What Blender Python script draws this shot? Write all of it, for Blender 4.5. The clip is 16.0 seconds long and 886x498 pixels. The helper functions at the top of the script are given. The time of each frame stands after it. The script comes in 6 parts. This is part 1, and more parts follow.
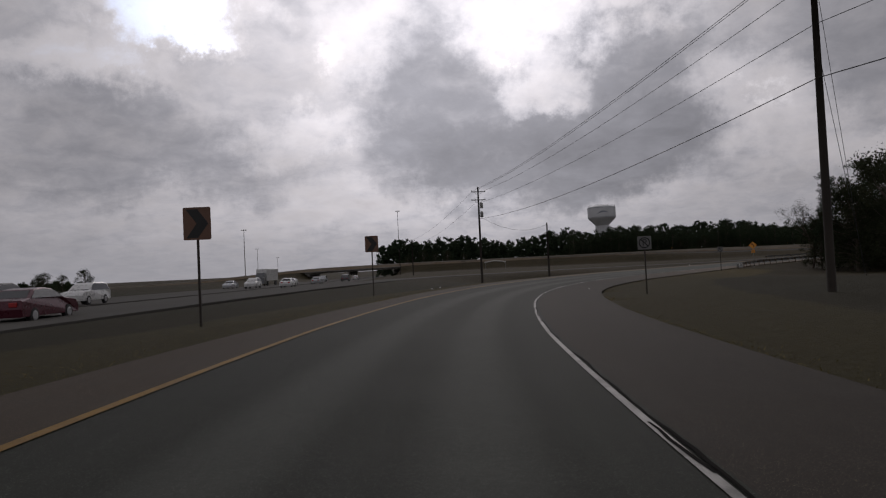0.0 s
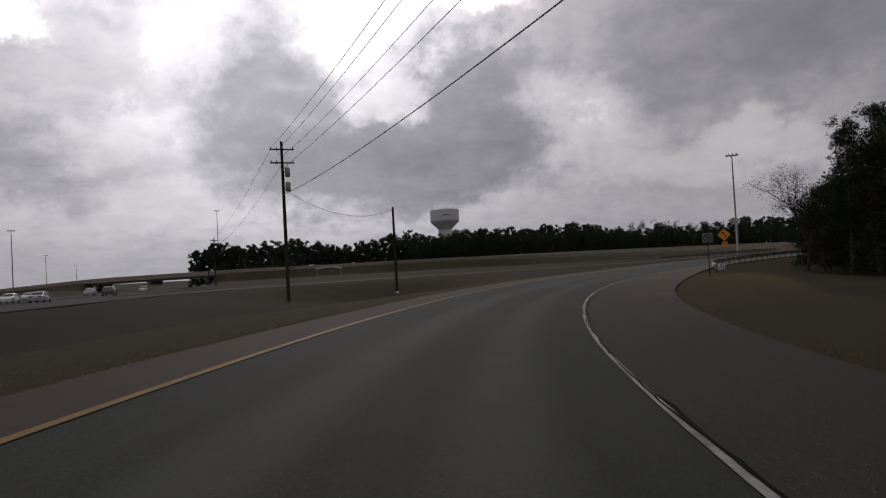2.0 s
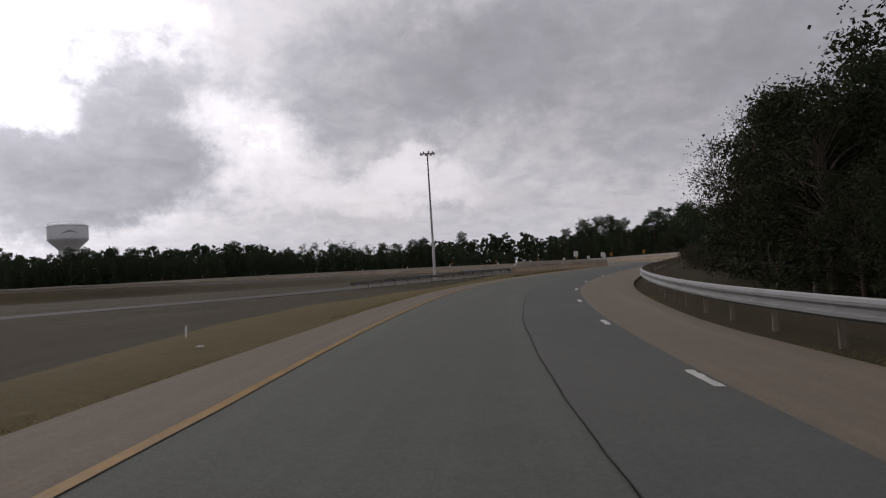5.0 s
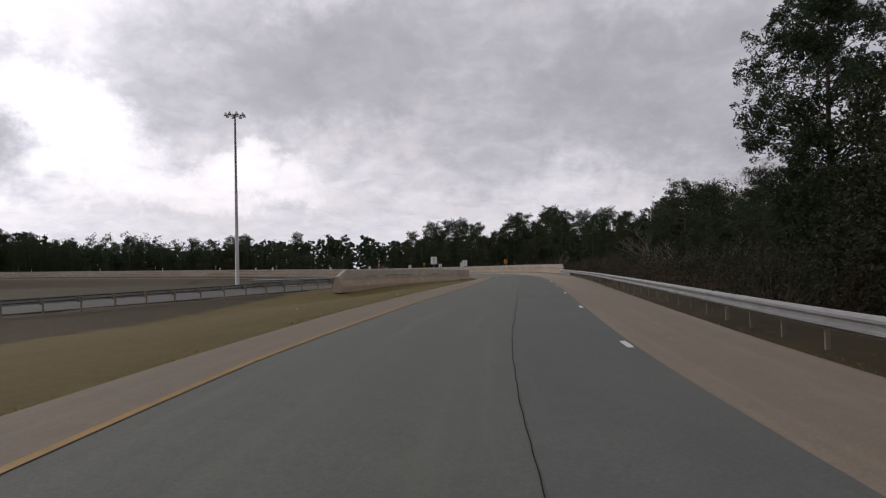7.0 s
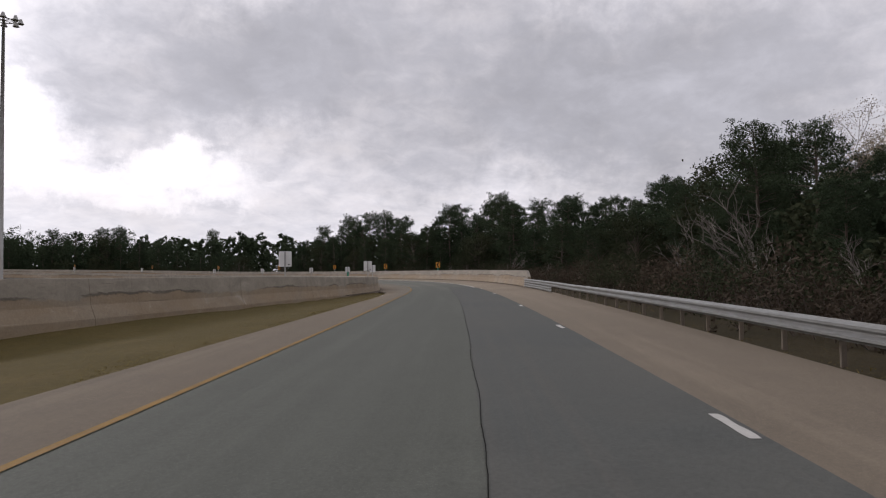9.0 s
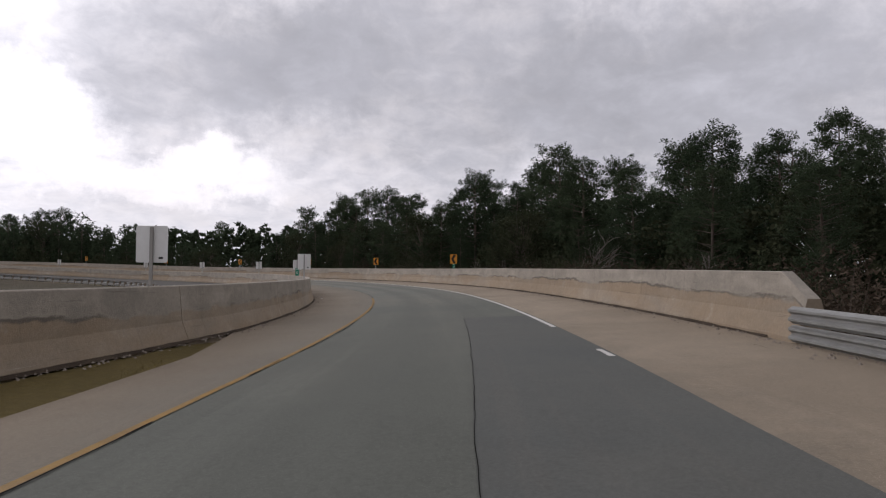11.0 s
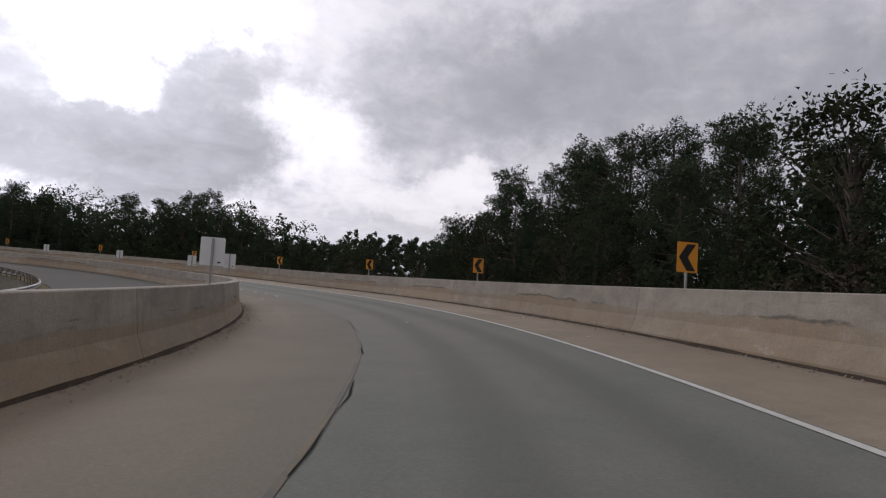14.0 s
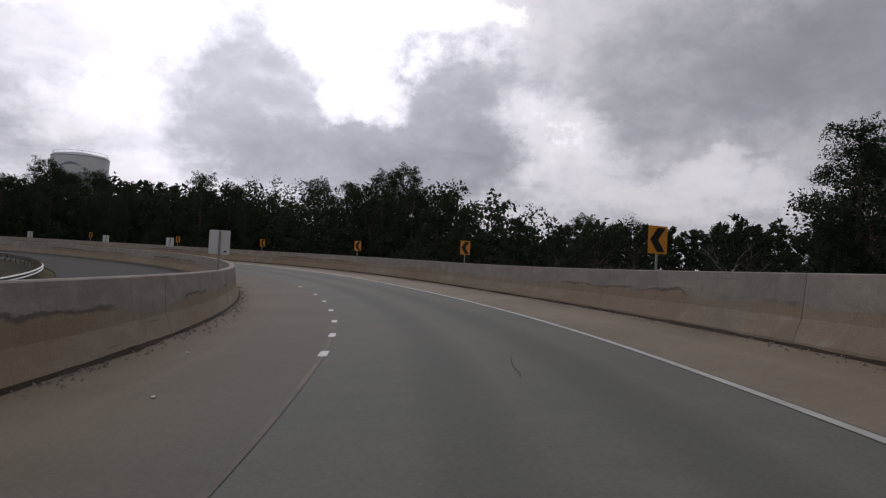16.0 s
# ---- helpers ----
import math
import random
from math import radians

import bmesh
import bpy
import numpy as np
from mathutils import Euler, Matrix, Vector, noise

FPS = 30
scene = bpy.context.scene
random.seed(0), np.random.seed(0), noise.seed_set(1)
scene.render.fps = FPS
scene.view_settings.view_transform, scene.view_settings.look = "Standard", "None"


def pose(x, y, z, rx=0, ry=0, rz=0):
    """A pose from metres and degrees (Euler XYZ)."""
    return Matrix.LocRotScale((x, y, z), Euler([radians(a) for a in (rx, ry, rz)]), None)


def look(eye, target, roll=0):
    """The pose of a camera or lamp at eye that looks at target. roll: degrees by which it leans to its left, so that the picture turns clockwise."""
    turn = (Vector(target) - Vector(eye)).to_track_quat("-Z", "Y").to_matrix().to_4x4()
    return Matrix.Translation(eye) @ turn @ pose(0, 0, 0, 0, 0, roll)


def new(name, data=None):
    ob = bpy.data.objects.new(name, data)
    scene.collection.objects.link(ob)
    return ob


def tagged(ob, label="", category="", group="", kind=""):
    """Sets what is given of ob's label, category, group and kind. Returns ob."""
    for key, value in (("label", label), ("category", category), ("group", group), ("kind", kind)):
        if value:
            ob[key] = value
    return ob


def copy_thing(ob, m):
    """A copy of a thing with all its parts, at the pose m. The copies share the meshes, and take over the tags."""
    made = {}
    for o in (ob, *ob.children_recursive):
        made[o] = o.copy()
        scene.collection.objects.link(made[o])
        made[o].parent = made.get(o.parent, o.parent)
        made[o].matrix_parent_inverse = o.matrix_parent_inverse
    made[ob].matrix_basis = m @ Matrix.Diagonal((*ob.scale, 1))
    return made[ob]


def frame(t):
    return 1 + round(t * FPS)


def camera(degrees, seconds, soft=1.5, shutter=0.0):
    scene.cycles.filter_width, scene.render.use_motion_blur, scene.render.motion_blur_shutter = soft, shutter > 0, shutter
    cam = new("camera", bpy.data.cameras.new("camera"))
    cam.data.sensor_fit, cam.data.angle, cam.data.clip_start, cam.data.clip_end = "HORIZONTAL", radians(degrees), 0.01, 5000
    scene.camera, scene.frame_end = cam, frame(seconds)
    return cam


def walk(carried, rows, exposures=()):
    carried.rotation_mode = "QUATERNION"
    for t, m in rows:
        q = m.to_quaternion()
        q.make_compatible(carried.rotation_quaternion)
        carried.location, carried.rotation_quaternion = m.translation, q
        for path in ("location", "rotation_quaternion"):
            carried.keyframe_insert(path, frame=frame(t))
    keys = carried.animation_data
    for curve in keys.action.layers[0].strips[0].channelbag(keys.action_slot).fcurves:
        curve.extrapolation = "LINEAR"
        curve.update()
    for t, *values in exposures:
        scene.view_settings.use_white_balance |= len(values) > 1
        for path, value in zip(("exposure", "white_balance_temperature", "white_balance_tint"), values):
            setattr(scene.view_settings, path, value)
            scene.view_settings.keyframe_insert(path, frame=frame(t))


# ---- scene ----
cam = camera(66.66, 16.0, 1.2)
PATH = [
    (0, pose(0.00, 0.00, 1.40, 91.53, 2.67, 3.55)),
    (0.5, pose(-0.09, 10.14, 1.31, 92.26, 2.35, 1.32)),
    (1, pose(0.27, 20.10, 1.23, 92.60, 2.27, -1.72)),
    (1.5, pose(1.22, 29.85, 1.14, 91.58, 2.77, -5.52)),
    (2, pose(2.83, 39.33, 1.05, 91.45, 3.10, -10.02)),
    (2.5, pose(5.19, 48.49, 0.96, 91.65, 3.63, -14.99)),
    (3, pose(8.25, 57.21, 0.95, 91.65, 3.92, -19.91)),
    (3.5, pose(11.94, 65.44, 0.94, 91.55, 4.46, -24.46)),
    (4, pose(16.14, 73.13, 0.92, 91.82, 4.14, -28.90)),
    (4.5, pose(20.79, 80.29, 0.91, 92.24, 3.53, -33.17)),
    (5, pose(25.81, 86.89, 0.90, 92.08, 3.64, -37.43)),
    (5.8, pose(34.52, 96.74, 1.10, 91.85, 2.54, -41.71)),
    (6.6, pose(44.13, 105.89, 1.30, 91.84, 1.84, -47.29)),
    (7.5, pose(56.15, 115.00, 1.52, 92.03, 1.32, -54.70)),
    (8, pose(63.40, 119.67, 1.59, 92.12, 1.57, -56.02)),
    (8.5, pose(71.06, 124.42, 1.66, 92.32, 0.78, -56.66)),
    (9.3, pose(83.99, 132.41, 1.77, 92.04, 0.37, -56.25)),
    (10.1, pose(97.67, 141.06, 1.87, 91.97, 0.03, -55.58)),
    (11, pose(112.99, 151.12, 1.88, 92.08, -0.41, -54.21)),
    (11.5, pose(121.13, 156.86, 1.89, 91.73, -1.05, -51.77)),
    (12, pose(128.87, 162.88, 1.90, 91.82, -2.45, -49.09)),
    (12.5, pose(136.18, 169.18, 1.90, 92.23, -3.37, -45.88)),
    (13, pose(142.95, 175.79, 1.95, 92.68, -3.23, -42.21)),
    (13.5, pose(149.08, 182.68, 1.99, 93.07, -3.29, -37.83)),
    (14, pose(154.53, 189.83, 2.03, 93.25, -3.64, -33.48)),
    (14.5, pose(159.24, 197.21, 2.08, 92.96, -3.46, -28.41)),
    (15, pose(163.16, 204.78, 2.12, 92.74, -3.06, -23.04)),
    (15.5, pose(166.29, 212.46, 2.16, 92.53, -3.35, -18.01)),
    (16, pose(168.69, 220.15, 2.21, 92.07, -2.90, -13.23)),
]
EXPOSURES = [
    (0.0, -1.05), (2.0, -0.92), (3.0, -0.76), (3.6, -0.64), (4.3, -0.40), (5.2, -0.12), (7.5, 0.28), (8.5, 0.34),
    (11.0, 0.34), (13.0, 0.22), (14.5, -0.08), (16.0, -0.46),
]
walk(cam, PATH, [(t, e, 6450 if t < 10 else 6400 if t < 14 else 6280, 18) for t, e in EXPOSURES])

# ---- sky and sun -----------------------------------------------------------
SUN_HEADING, SUN_HEIGHT = -3.0, 24.0
GLOW_HEADING = 4.0


def heading(az, el):
    """Unit vector for degrees to the left of +y and above the horizon."""
    a, e = radians(az), radians(el)
    return Vector((-math.sin(a) * math.cos(e), math.cos(a) * math.cos(e), math.sin(e)))


class Nodes:
    """Short hand for building node trees."""

    def __init__(self, tree):
        self.tree = tree
        tree.nodes.clear()

    def add(self, kind, **sockets):
        n = self.tree.nodes.new(kind)
        for key, value in sockets.items():
            self.put(n.inputs[key.replace("_", " ")], value)
        return n

    def put(self, socket, value):
        if isinstance(value, bpy.types.NodeSocket):
            self.tree.links.new(value, socket)
        else:
            socket.default_value = value

    def math(self, op, *args, clamp=False):
        n = self.tree.nodes.new("ShaderNodeMath")
        n.operation, n.use_clamp = op, clamp
        for i, a in enumerate(args):
            self.put(n.inputs[i], a)
        return n.outputs[0]

    def vec(self, op, *args):
        n = self.tree.nodes.new("ShaderNodeVectorMath")
        n.operation = op
        for i, a in enumerate(args):
            self.put(n.inputs[i], a)
        return n.outputs["Value"] if op == "DOT_PRODUCT" else n.outputs["Vector"]

    def noise(self, vector, scale, detail=4.0, rough=0.55, distort=0.0):
        n = self.tree.nodes.new("ShaderNodeTexNoise")
        for key, value in (("Vector", vector), ("Scale", scale), ("Detail", detail), ("Roughness", rough), ("Distortion", distort)):
            self.put(n.inputs[key], value)
        return n.outputs["Fac"]

    def ramp(self, fac, stops):
        n = self.tree.nodes.new("ShaderNodeValToRGB")
        self.put(n.inputs[0], fac)
        e = n.color_ramp.elements
        while len(e) < len(stops):
            e.new(0.5)
        for el, (pos, c) in zip(e, stops):
            el.position = pos
            el.color = (c, c, c, 1) if isinstance(c, (int, float)) else (*c, 1)
        return n.outputs["Color"]

    def mix(self, fac, a, b, mode="MIX"):
        n = self.tree.nodes.new("ShaderNodeMix")
        n.data_type, n.blend_type = "RGBA", mode
        self.put(n.inputs[0], fac)
        for socket, value in ((n.inputs[6], a), (n.inputs[7], b)):
            self.put(socket, (*value, 1) if isinstance(value, tuple) and len(value) == 3 else value)
        return n.outputs[2]

    def span(self, value, a, b, c=0.0, d=1.0):
        n = self.tree.nodes.new("ShaderNodeMapRange")
        n.interpolation_type = "SMOOTHSTEP"
        for i, v in enumerate((value, a, b, c, d)):
            self.put(n.inputs[i], v)
        return n.outputs[0]


def build_world():
    world = bpy.data.worlds.new("sky")
    scene.world = world
    world.use_nodes = True
    k = Nodes(world.node_tree)
    ray = k.add("ShaderNodeTexCoord").outputs["Generated"]
    up = k.vec("DOT_PRODUCT", ray, (0, 0, 1))
    sky = k.add("ShaderNodeTexSky")
    sky.sky_type, sky.sun_disc = "NISHITA", False
    sky.sun_elevation, sky.sun_rotation = radians(SUN_HEIGHT), radians(-SUN_HEADING)
    blue = k.vec("SCALE", sky.outputs[0])
    blue.node.inputs["Scale"].default_value = 0.40
    # cloud deck: noise on a plane far above, thinned where the cover breaks
    lift = k.math("ADD", k.math("MAXIMUM", up, 0.0), 0.16)
    flat = k.vec("DIVIDE", ray, k.add("ShaderNodeCombineXYZ", X=lift, Y=lift, Z=lift).outputs[0])
    mixed = k.vec("ADD", k.vec("MULTIPLY", flat, (0.62, 0.62, 0.0)), k.vec("MULTIPLY", ray, (1.6, 1.6, 3.4)))
    n1 = k.noise(mixed, 1.15, 9.0, 0.56, 0.35)
    n2 = k.noise(k.vec("ADD", mixed, (3.1, 1.7, 9.2)), 3.0, 10.0, 0.62, 0.35)
    n3 = k.noise(k.vec("ADD", mixed, (7.3, 2.1, 4.4)), 6.5, 7.0, 0.60, 0.3)
    dens = k.math("ADD", k.math("MULTIPLY", n1, 0.62), k.math("MULTIPLY", n2, 0.46))
    masses = [  # heading, height, half width, half height, weight of the large cloud masses and gaps
        (3.0, 15.0, 7.0, 6.0, 0.32), (-13.0, 13.0, 8.5, 6.0, 0.34), (-6.0, 9.0, 15.0, 3.8, 0.34), (27.0, 10.5, 12.0, 3.4, 0.20),
        (-36.0, 16.0, 12.0, 6.0, 0.21), (-56.0, 17.0, 18.0, 9.0, 0.26), (-74.0, 14.0, 13.0, 9.0, 0.26), (-92.0, 15.0, 16.0, 12.0, 0.16),
        (-6.0, 15.5, 3.2, 2.2, -0.30), (-23.0, 11.5, 5.0, 4.0, -0.32), (-33.0, 6.8, 9.0, 2.3, -0.30), (10.0, 18.5, 5.0, 4.0, -0.20),
        (-8.0, 20.5, 10.0, 3.2, -0.28), (26.0, 20.0, 7.5, 2.6, -0.46), (31.0, 15.5, 6.0, 2.6, -0.24), (15.5, 11.5, 4.5, 2.2, -0.22), (10.0, 5.0, 26.0, 2.0, -0.10),
    ]
    warp = k.vec("SCALE", k.vec("SUBTRACT", k.add("ShaderNodeTexNoise", Vector=ray, Scale=4.6, Detail=10.0, Roughness=0.66).outputs["Color"], (0.5, 0.5, 0.5)))
    warp.node.inputs["Scale"].default_value = 0.30
    bent = k.vec("ADD", ray, warp)
    for az, el, ra, re, wt in masses:
        d = heading(az, el)
        right = heading(az - 90, 0)
        above = right.cross(d)
        a = k.math("MULTIPLY", k.vec("DOT_PRODUCT", bent, tuple(right)), 1 / math.sin(radians(ra)))
        b = k.math("SUBTRACT", k.math("MULTIPLY", k.vec("DOT_PRODUCT", bent, tuple(above)), 1 / math.sin(radians(re))), 0.0)
        front = k.math("GREATER_THAN", k.vec("DOT_PRODUCT", bent, tuple(d)), 0.3)
        r2 = k.math("ADD", k.math("MULTIPLY", a, a), k.math("MULTIPLY", b, b))
        bump = k.math("MULTIPLY", k.span(r2, 1.7, 0.0, 0.0, wt), front)
        dens = k.math("ADD", dens, bump)
    toward = k.vec("DOT_PRODUCT", ray, tuple(heading(GLOW_HEADING, SUN_HEIGHT)))
    glow = k.math("POWER", k.math("MAXIMUM", toward, 0.0), 15.0)
    cover = k.math("MAXIMUM", k.span(dens, 0.0, 0.36), k.span(up, 0.30, 0.18))
    thick = k.span(k.math("ADD", dens, k.math("MULTIPLY", k.math("SUBTRACT", n3, 0.5), 0.70)), 0.16, 1.0)
    fine = k.math("ADD", k.math("ADD", k.math("MULTIPLY", n2, 0.70), k.math("MULTIPLY", n3, 0.38)), k.math("ADD", k.math("MULTIPLY", n1, 0.75), 0.10))
    lit = k.math("MULTIPLY", k.math("ADD", 0.80, k.math("MULTIPLY", glow, 1.6)), fine)
    dark = k.math("MULTIPLY", k.math("ADD", 0.36, k.math("MULTIPLY", glow, 0.50)), fine)
    cloud = k.mix(thick, (1.0, 0.99, 0.985), (0.925, 0.955, 1.01))
    value = k.math("ADD", k.math("MULTIPLY", lit, k.math("SUBTRACT", 1.0, thick)), k.math("MULTIPLY", dark, thick))
    cloud = k.mix(1.0, cloud, k.add("ShaderNodeCombineXYZ", X=value, Y=value, Z=value).outputs[0], "MULTIPLY")
    haze = k.math("MULTIPLY", k.span(up, 0.10, 0.0), 0.55)
    cloud = k.mix(haze, cloud, (0.60, 0.62, 0.65))
    shade = k.mix(cover, blue, cloud)
    ground = k.span(up, -0.02, -0.08)
    shade = k.mix(ground, shade, (0.08, 0.08, 0.07))
    out = k.add("ShaderNodeOutputWorld")
    back = k.add("ShaderNodeBackground", Color=shade, Strength=1.0)
    k.tree.links.new(back.outputs[0], out.inputs[0])


build_world()
sun = new("sun", bpy.data.lights.new("sun", "SUN"))
sun.data.energy, sun.data.angle, sun.data.color = 0.6, radians(14), (1.0, 0.95, 0.88)
sun.matrix_world = look(heading(SUN_HEADING, SUN_HEIGHT) * 300, (0, 0, 0))

# ---- materials -------------------------------------------------------------
def material(name, colour, rough=0.8, metal=0.0, grain=0.0, grain_scale=8.0, stain=0.0, stain_scale=0.35, tint=None, bump=0.0, bump_scale=30.0, speck=0.0, spec=0.5):
    """A surface with fine grain, broad stains towards a second tint, and fine relief, all in metres."""
    m = bpy.data.materials.new(name)
    m.use_nodes = True
    k = Nodes(m.node_tree)
    where = k.add("ShaderNodeNewGeometry").outputs["Position"]
    col = k.mix(0.0, colour, colour)
    if tint or stain:
        f = k.span(k.noise(where, stain_scale, 6.0, 0.62, 0.3), 0.36, 0.68, 0.0, stain)
        col = k.mix(f, colour, tint or tuple(c * 0.6 for c in colour))
    if grain:
        g = k.math("ADD", k.math("MULTIPLY", k.math("SUBTRACT", k.noise(where, grain_scale, 6.0, 0.7), 0.5), grain * 4), 1.0)
        col = k.mix(1.0, col, k.add("ShaderNodeCombineXYZ", X=g, Y=g, Z=g).outputs[0], "MULTIPLY")
    if speck:
        s = k.span(k.noise(where, 140.0, 2.0, 0.5), 0.60, 0.72, 0.0, speck)
        col = k.mix(s, col, tuple(min(1, c * 2.2) for c in colour))
    rnd = k.math("ADD", rough - 0.06, k.math("MULTIPLY", k.noise(where, 3.0, 3.0), 0.12))
    b = k.add("ShaderNodeBsdfPrincipled", Base_Color=col, Roughness=rnd, Metallic=metal)
    b.inputs["Specular IOR Level"].default_value = spec
    if bump:
        n = k.add("ShaderNodeBump", Strength=bump, Distance=0.02, Height=k.noise(where, bump_scale, 5.0, 0.65))
        k.tree.links.new(n.outputs[0], b.inputs["Normal"])
    out = k.add("ShaderNodeOutputMaterial")
    k.tree.links.new(b.outputs[0], out.inputs[0])
    return m


def leaf_material(name, colour, other, spread=0.5):
    m = bpy.data.materials.new(name)
    m.use_nodes = True
    k = Nodes(m.node_tree)
    geo = k.add("ShaderNodeNewGeometry")
    info = k.add("ShaderNodeObjectInfo")
    f = k.math("ADD", k.math("MULTIPLY", geo.outputs["Random Per Island"], spread), k.math("MULTIPLY", info.outputs["Random"], 0.5), clamp=True)
    col = k.mix(f, colour, other)
    g = k.math("ADD", 0.7, k.math("MULTIPLY", k.noise(geo.outputs["Position"], 0.6, 3.0), 0.6))
    col = k.mix(1.0, col, k.add("ShaderNodeCombineXYZ", X=g, Y=g, Z=g).outputs[0], "MULTIPLY")
    d = k.add("ShaderNodeBsdfPrincipled", Base_Color=col, Roughness=0.9)
    d.inputs["Specular IOR Level"].default_value = 0.08
    t = k.add("ShaderNodeBsdfTranslucent", Color=col)
    mx = k.add("ShaderNodeMixShader", Fac=0.12)
    k.tree.links.new(d.outputs[0], mx.inputs[1])
    k.tree.links.new(t.outputs[0], mx.inputs[2])
    out = k.add("ShaderNodeOutputMaterial")
    k.tree.links.new(mx.outputs[0], out.inputs[0])
    return m


def grass_material():
    """Winter turf: tan seed heads over olive, with bare brown patches."""
    m = bpy.data.materials.new("turf")
    m.use_nodes = True
    k = Nodes(m.node_tree)
    where = k.add("ShaderNodeNewGeometry").outputs["Position"]
    broad = k.noise(where, 0.045, 5.0, 0.6, 0.4)
    mid = k.noise(where, 0.45, 6.0, 0.65)
    small = k.noise(where, 6.0, 6.0, 0.75)
    col = k.mix(k.span(broad, 0.38, 0.62), (0.048, 0.043, 0.016), (0.088, 0.067, 0.029))
    col = k.mix(k.span(mid, 0.42, 0.70, 0.0, 0.75), col, (0.118, 0.086, 0.038))
    col = k.mix(k.span(mid, 0.44, 0.26, 0.0, 0.6), col, (0.040, 0.047, 0.016))
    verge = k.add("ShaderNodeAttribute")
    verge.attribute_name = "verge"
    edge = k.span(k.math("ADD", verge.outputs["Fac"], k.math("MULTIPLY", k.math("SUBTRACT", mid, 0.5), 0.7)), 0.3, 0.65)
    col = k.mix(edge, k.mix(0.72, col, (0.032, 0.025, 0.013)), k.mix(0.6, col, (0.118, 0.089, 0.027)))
    # darkens the turf's colour where the early stretch looks dim
    damp = k.add("ShaderNodeAttribute")
    damp.attribute_name = "damp"
    col = k.mix(damp.outputs["Fac"], col, k.mix(0.5, k.mix(1.0, col, (0.62, 0.62, 0.62), "MULTIPLY"), (0.026, 0.026, 0.011)))
    g = k.math("ADD", 0.40, k.math("MULTIPLY", small, 1.0))
    col = k.mix(1.0, col, k.add("ShaderNodeCombineXYZ", X=g, Y=g, Z=g).outputs[0], "MULTIPLY")
    b = k.add("ShaderNodeBsdfPrincipled", Base_Color=col, Roughness=0.95)
    b.inputs["Specular IOR Level"].default_value = 0.15
    h = k.math("ADD", k.noise(where, 18.0, 5.0, 0.8), k.math("MULTIPLY", k.noise(where, 2.5, 4.0), 1.5))
    n = k.add("ShaderNodeBump", Strength=0.55, Distance=0.08, Height=h)
    k.tree.links.new(n.outputs[0], b.inputs["Normal"])
    out = k.add("ShaderNodeOutputMaterial")
    k.tree.links.new(b.outputs[0], out.inputs[0])
    return m


def concrete_material(name, colour, tint, low=None):
    """Old cast concrete: vertical rain streaks, brown soiling, pores."""
    m = bpy.data.materials.new(name)
    m.use_nodes = True
    k = Nodes(m.node_tree)
    where = k.add("ShaderNodeNewGeometry").outputs["Position"]
    info = k.add("ShaderNodeObjectInfo").outputs["Random"]
    streak = k.noise(k.vec("MULTIPLY", where, (1.6, 1.6, 0.12)), 1.4, 7.0, 0.65, 0.4)
    patch = k.noise(where, 0.35, 6.0, 0.6, 0.5)
    small = k.noise(where, 14.0, 5.0, 0.7)
    col = k.mix(k.span(patch, 0.38, 0.66, 0.0, 0.8), colour, tint)
    col = k.mix(k.span(streak, 0.46, 0.74, 0.0, 0.62), col, tuple(c * 0.42 for c in tint))
    g = k.math("ADD", 0.62, k.math("ADD", k.math("MULTIPLY", small, 0.55), k.math("MULTIPLY", info, 0.2)))
    col = k.mix(1.0, col, k.add("ShaderNodeCombineXYZ", X=g, Y=g, Z=g).outputs[0], "MULTIPLY")
    b = k.add("ShaderNodeBsdfPrincipled", Base_Color=col, Roughness=0.9)
    n = k.add("ShaderNodeBump", Strength=0.5, Distance=0.015, Height=k.math("ADD", small, k.noise(where, 60.0, 3.0)))
    k.tree.links.new(n.outputs[0], b.inputs["Normal"])
    out = k.add("ShaderNodeOutputMaterial")
    k.tree.links.new(b.outputs[0], out.inputs[0])
    return m


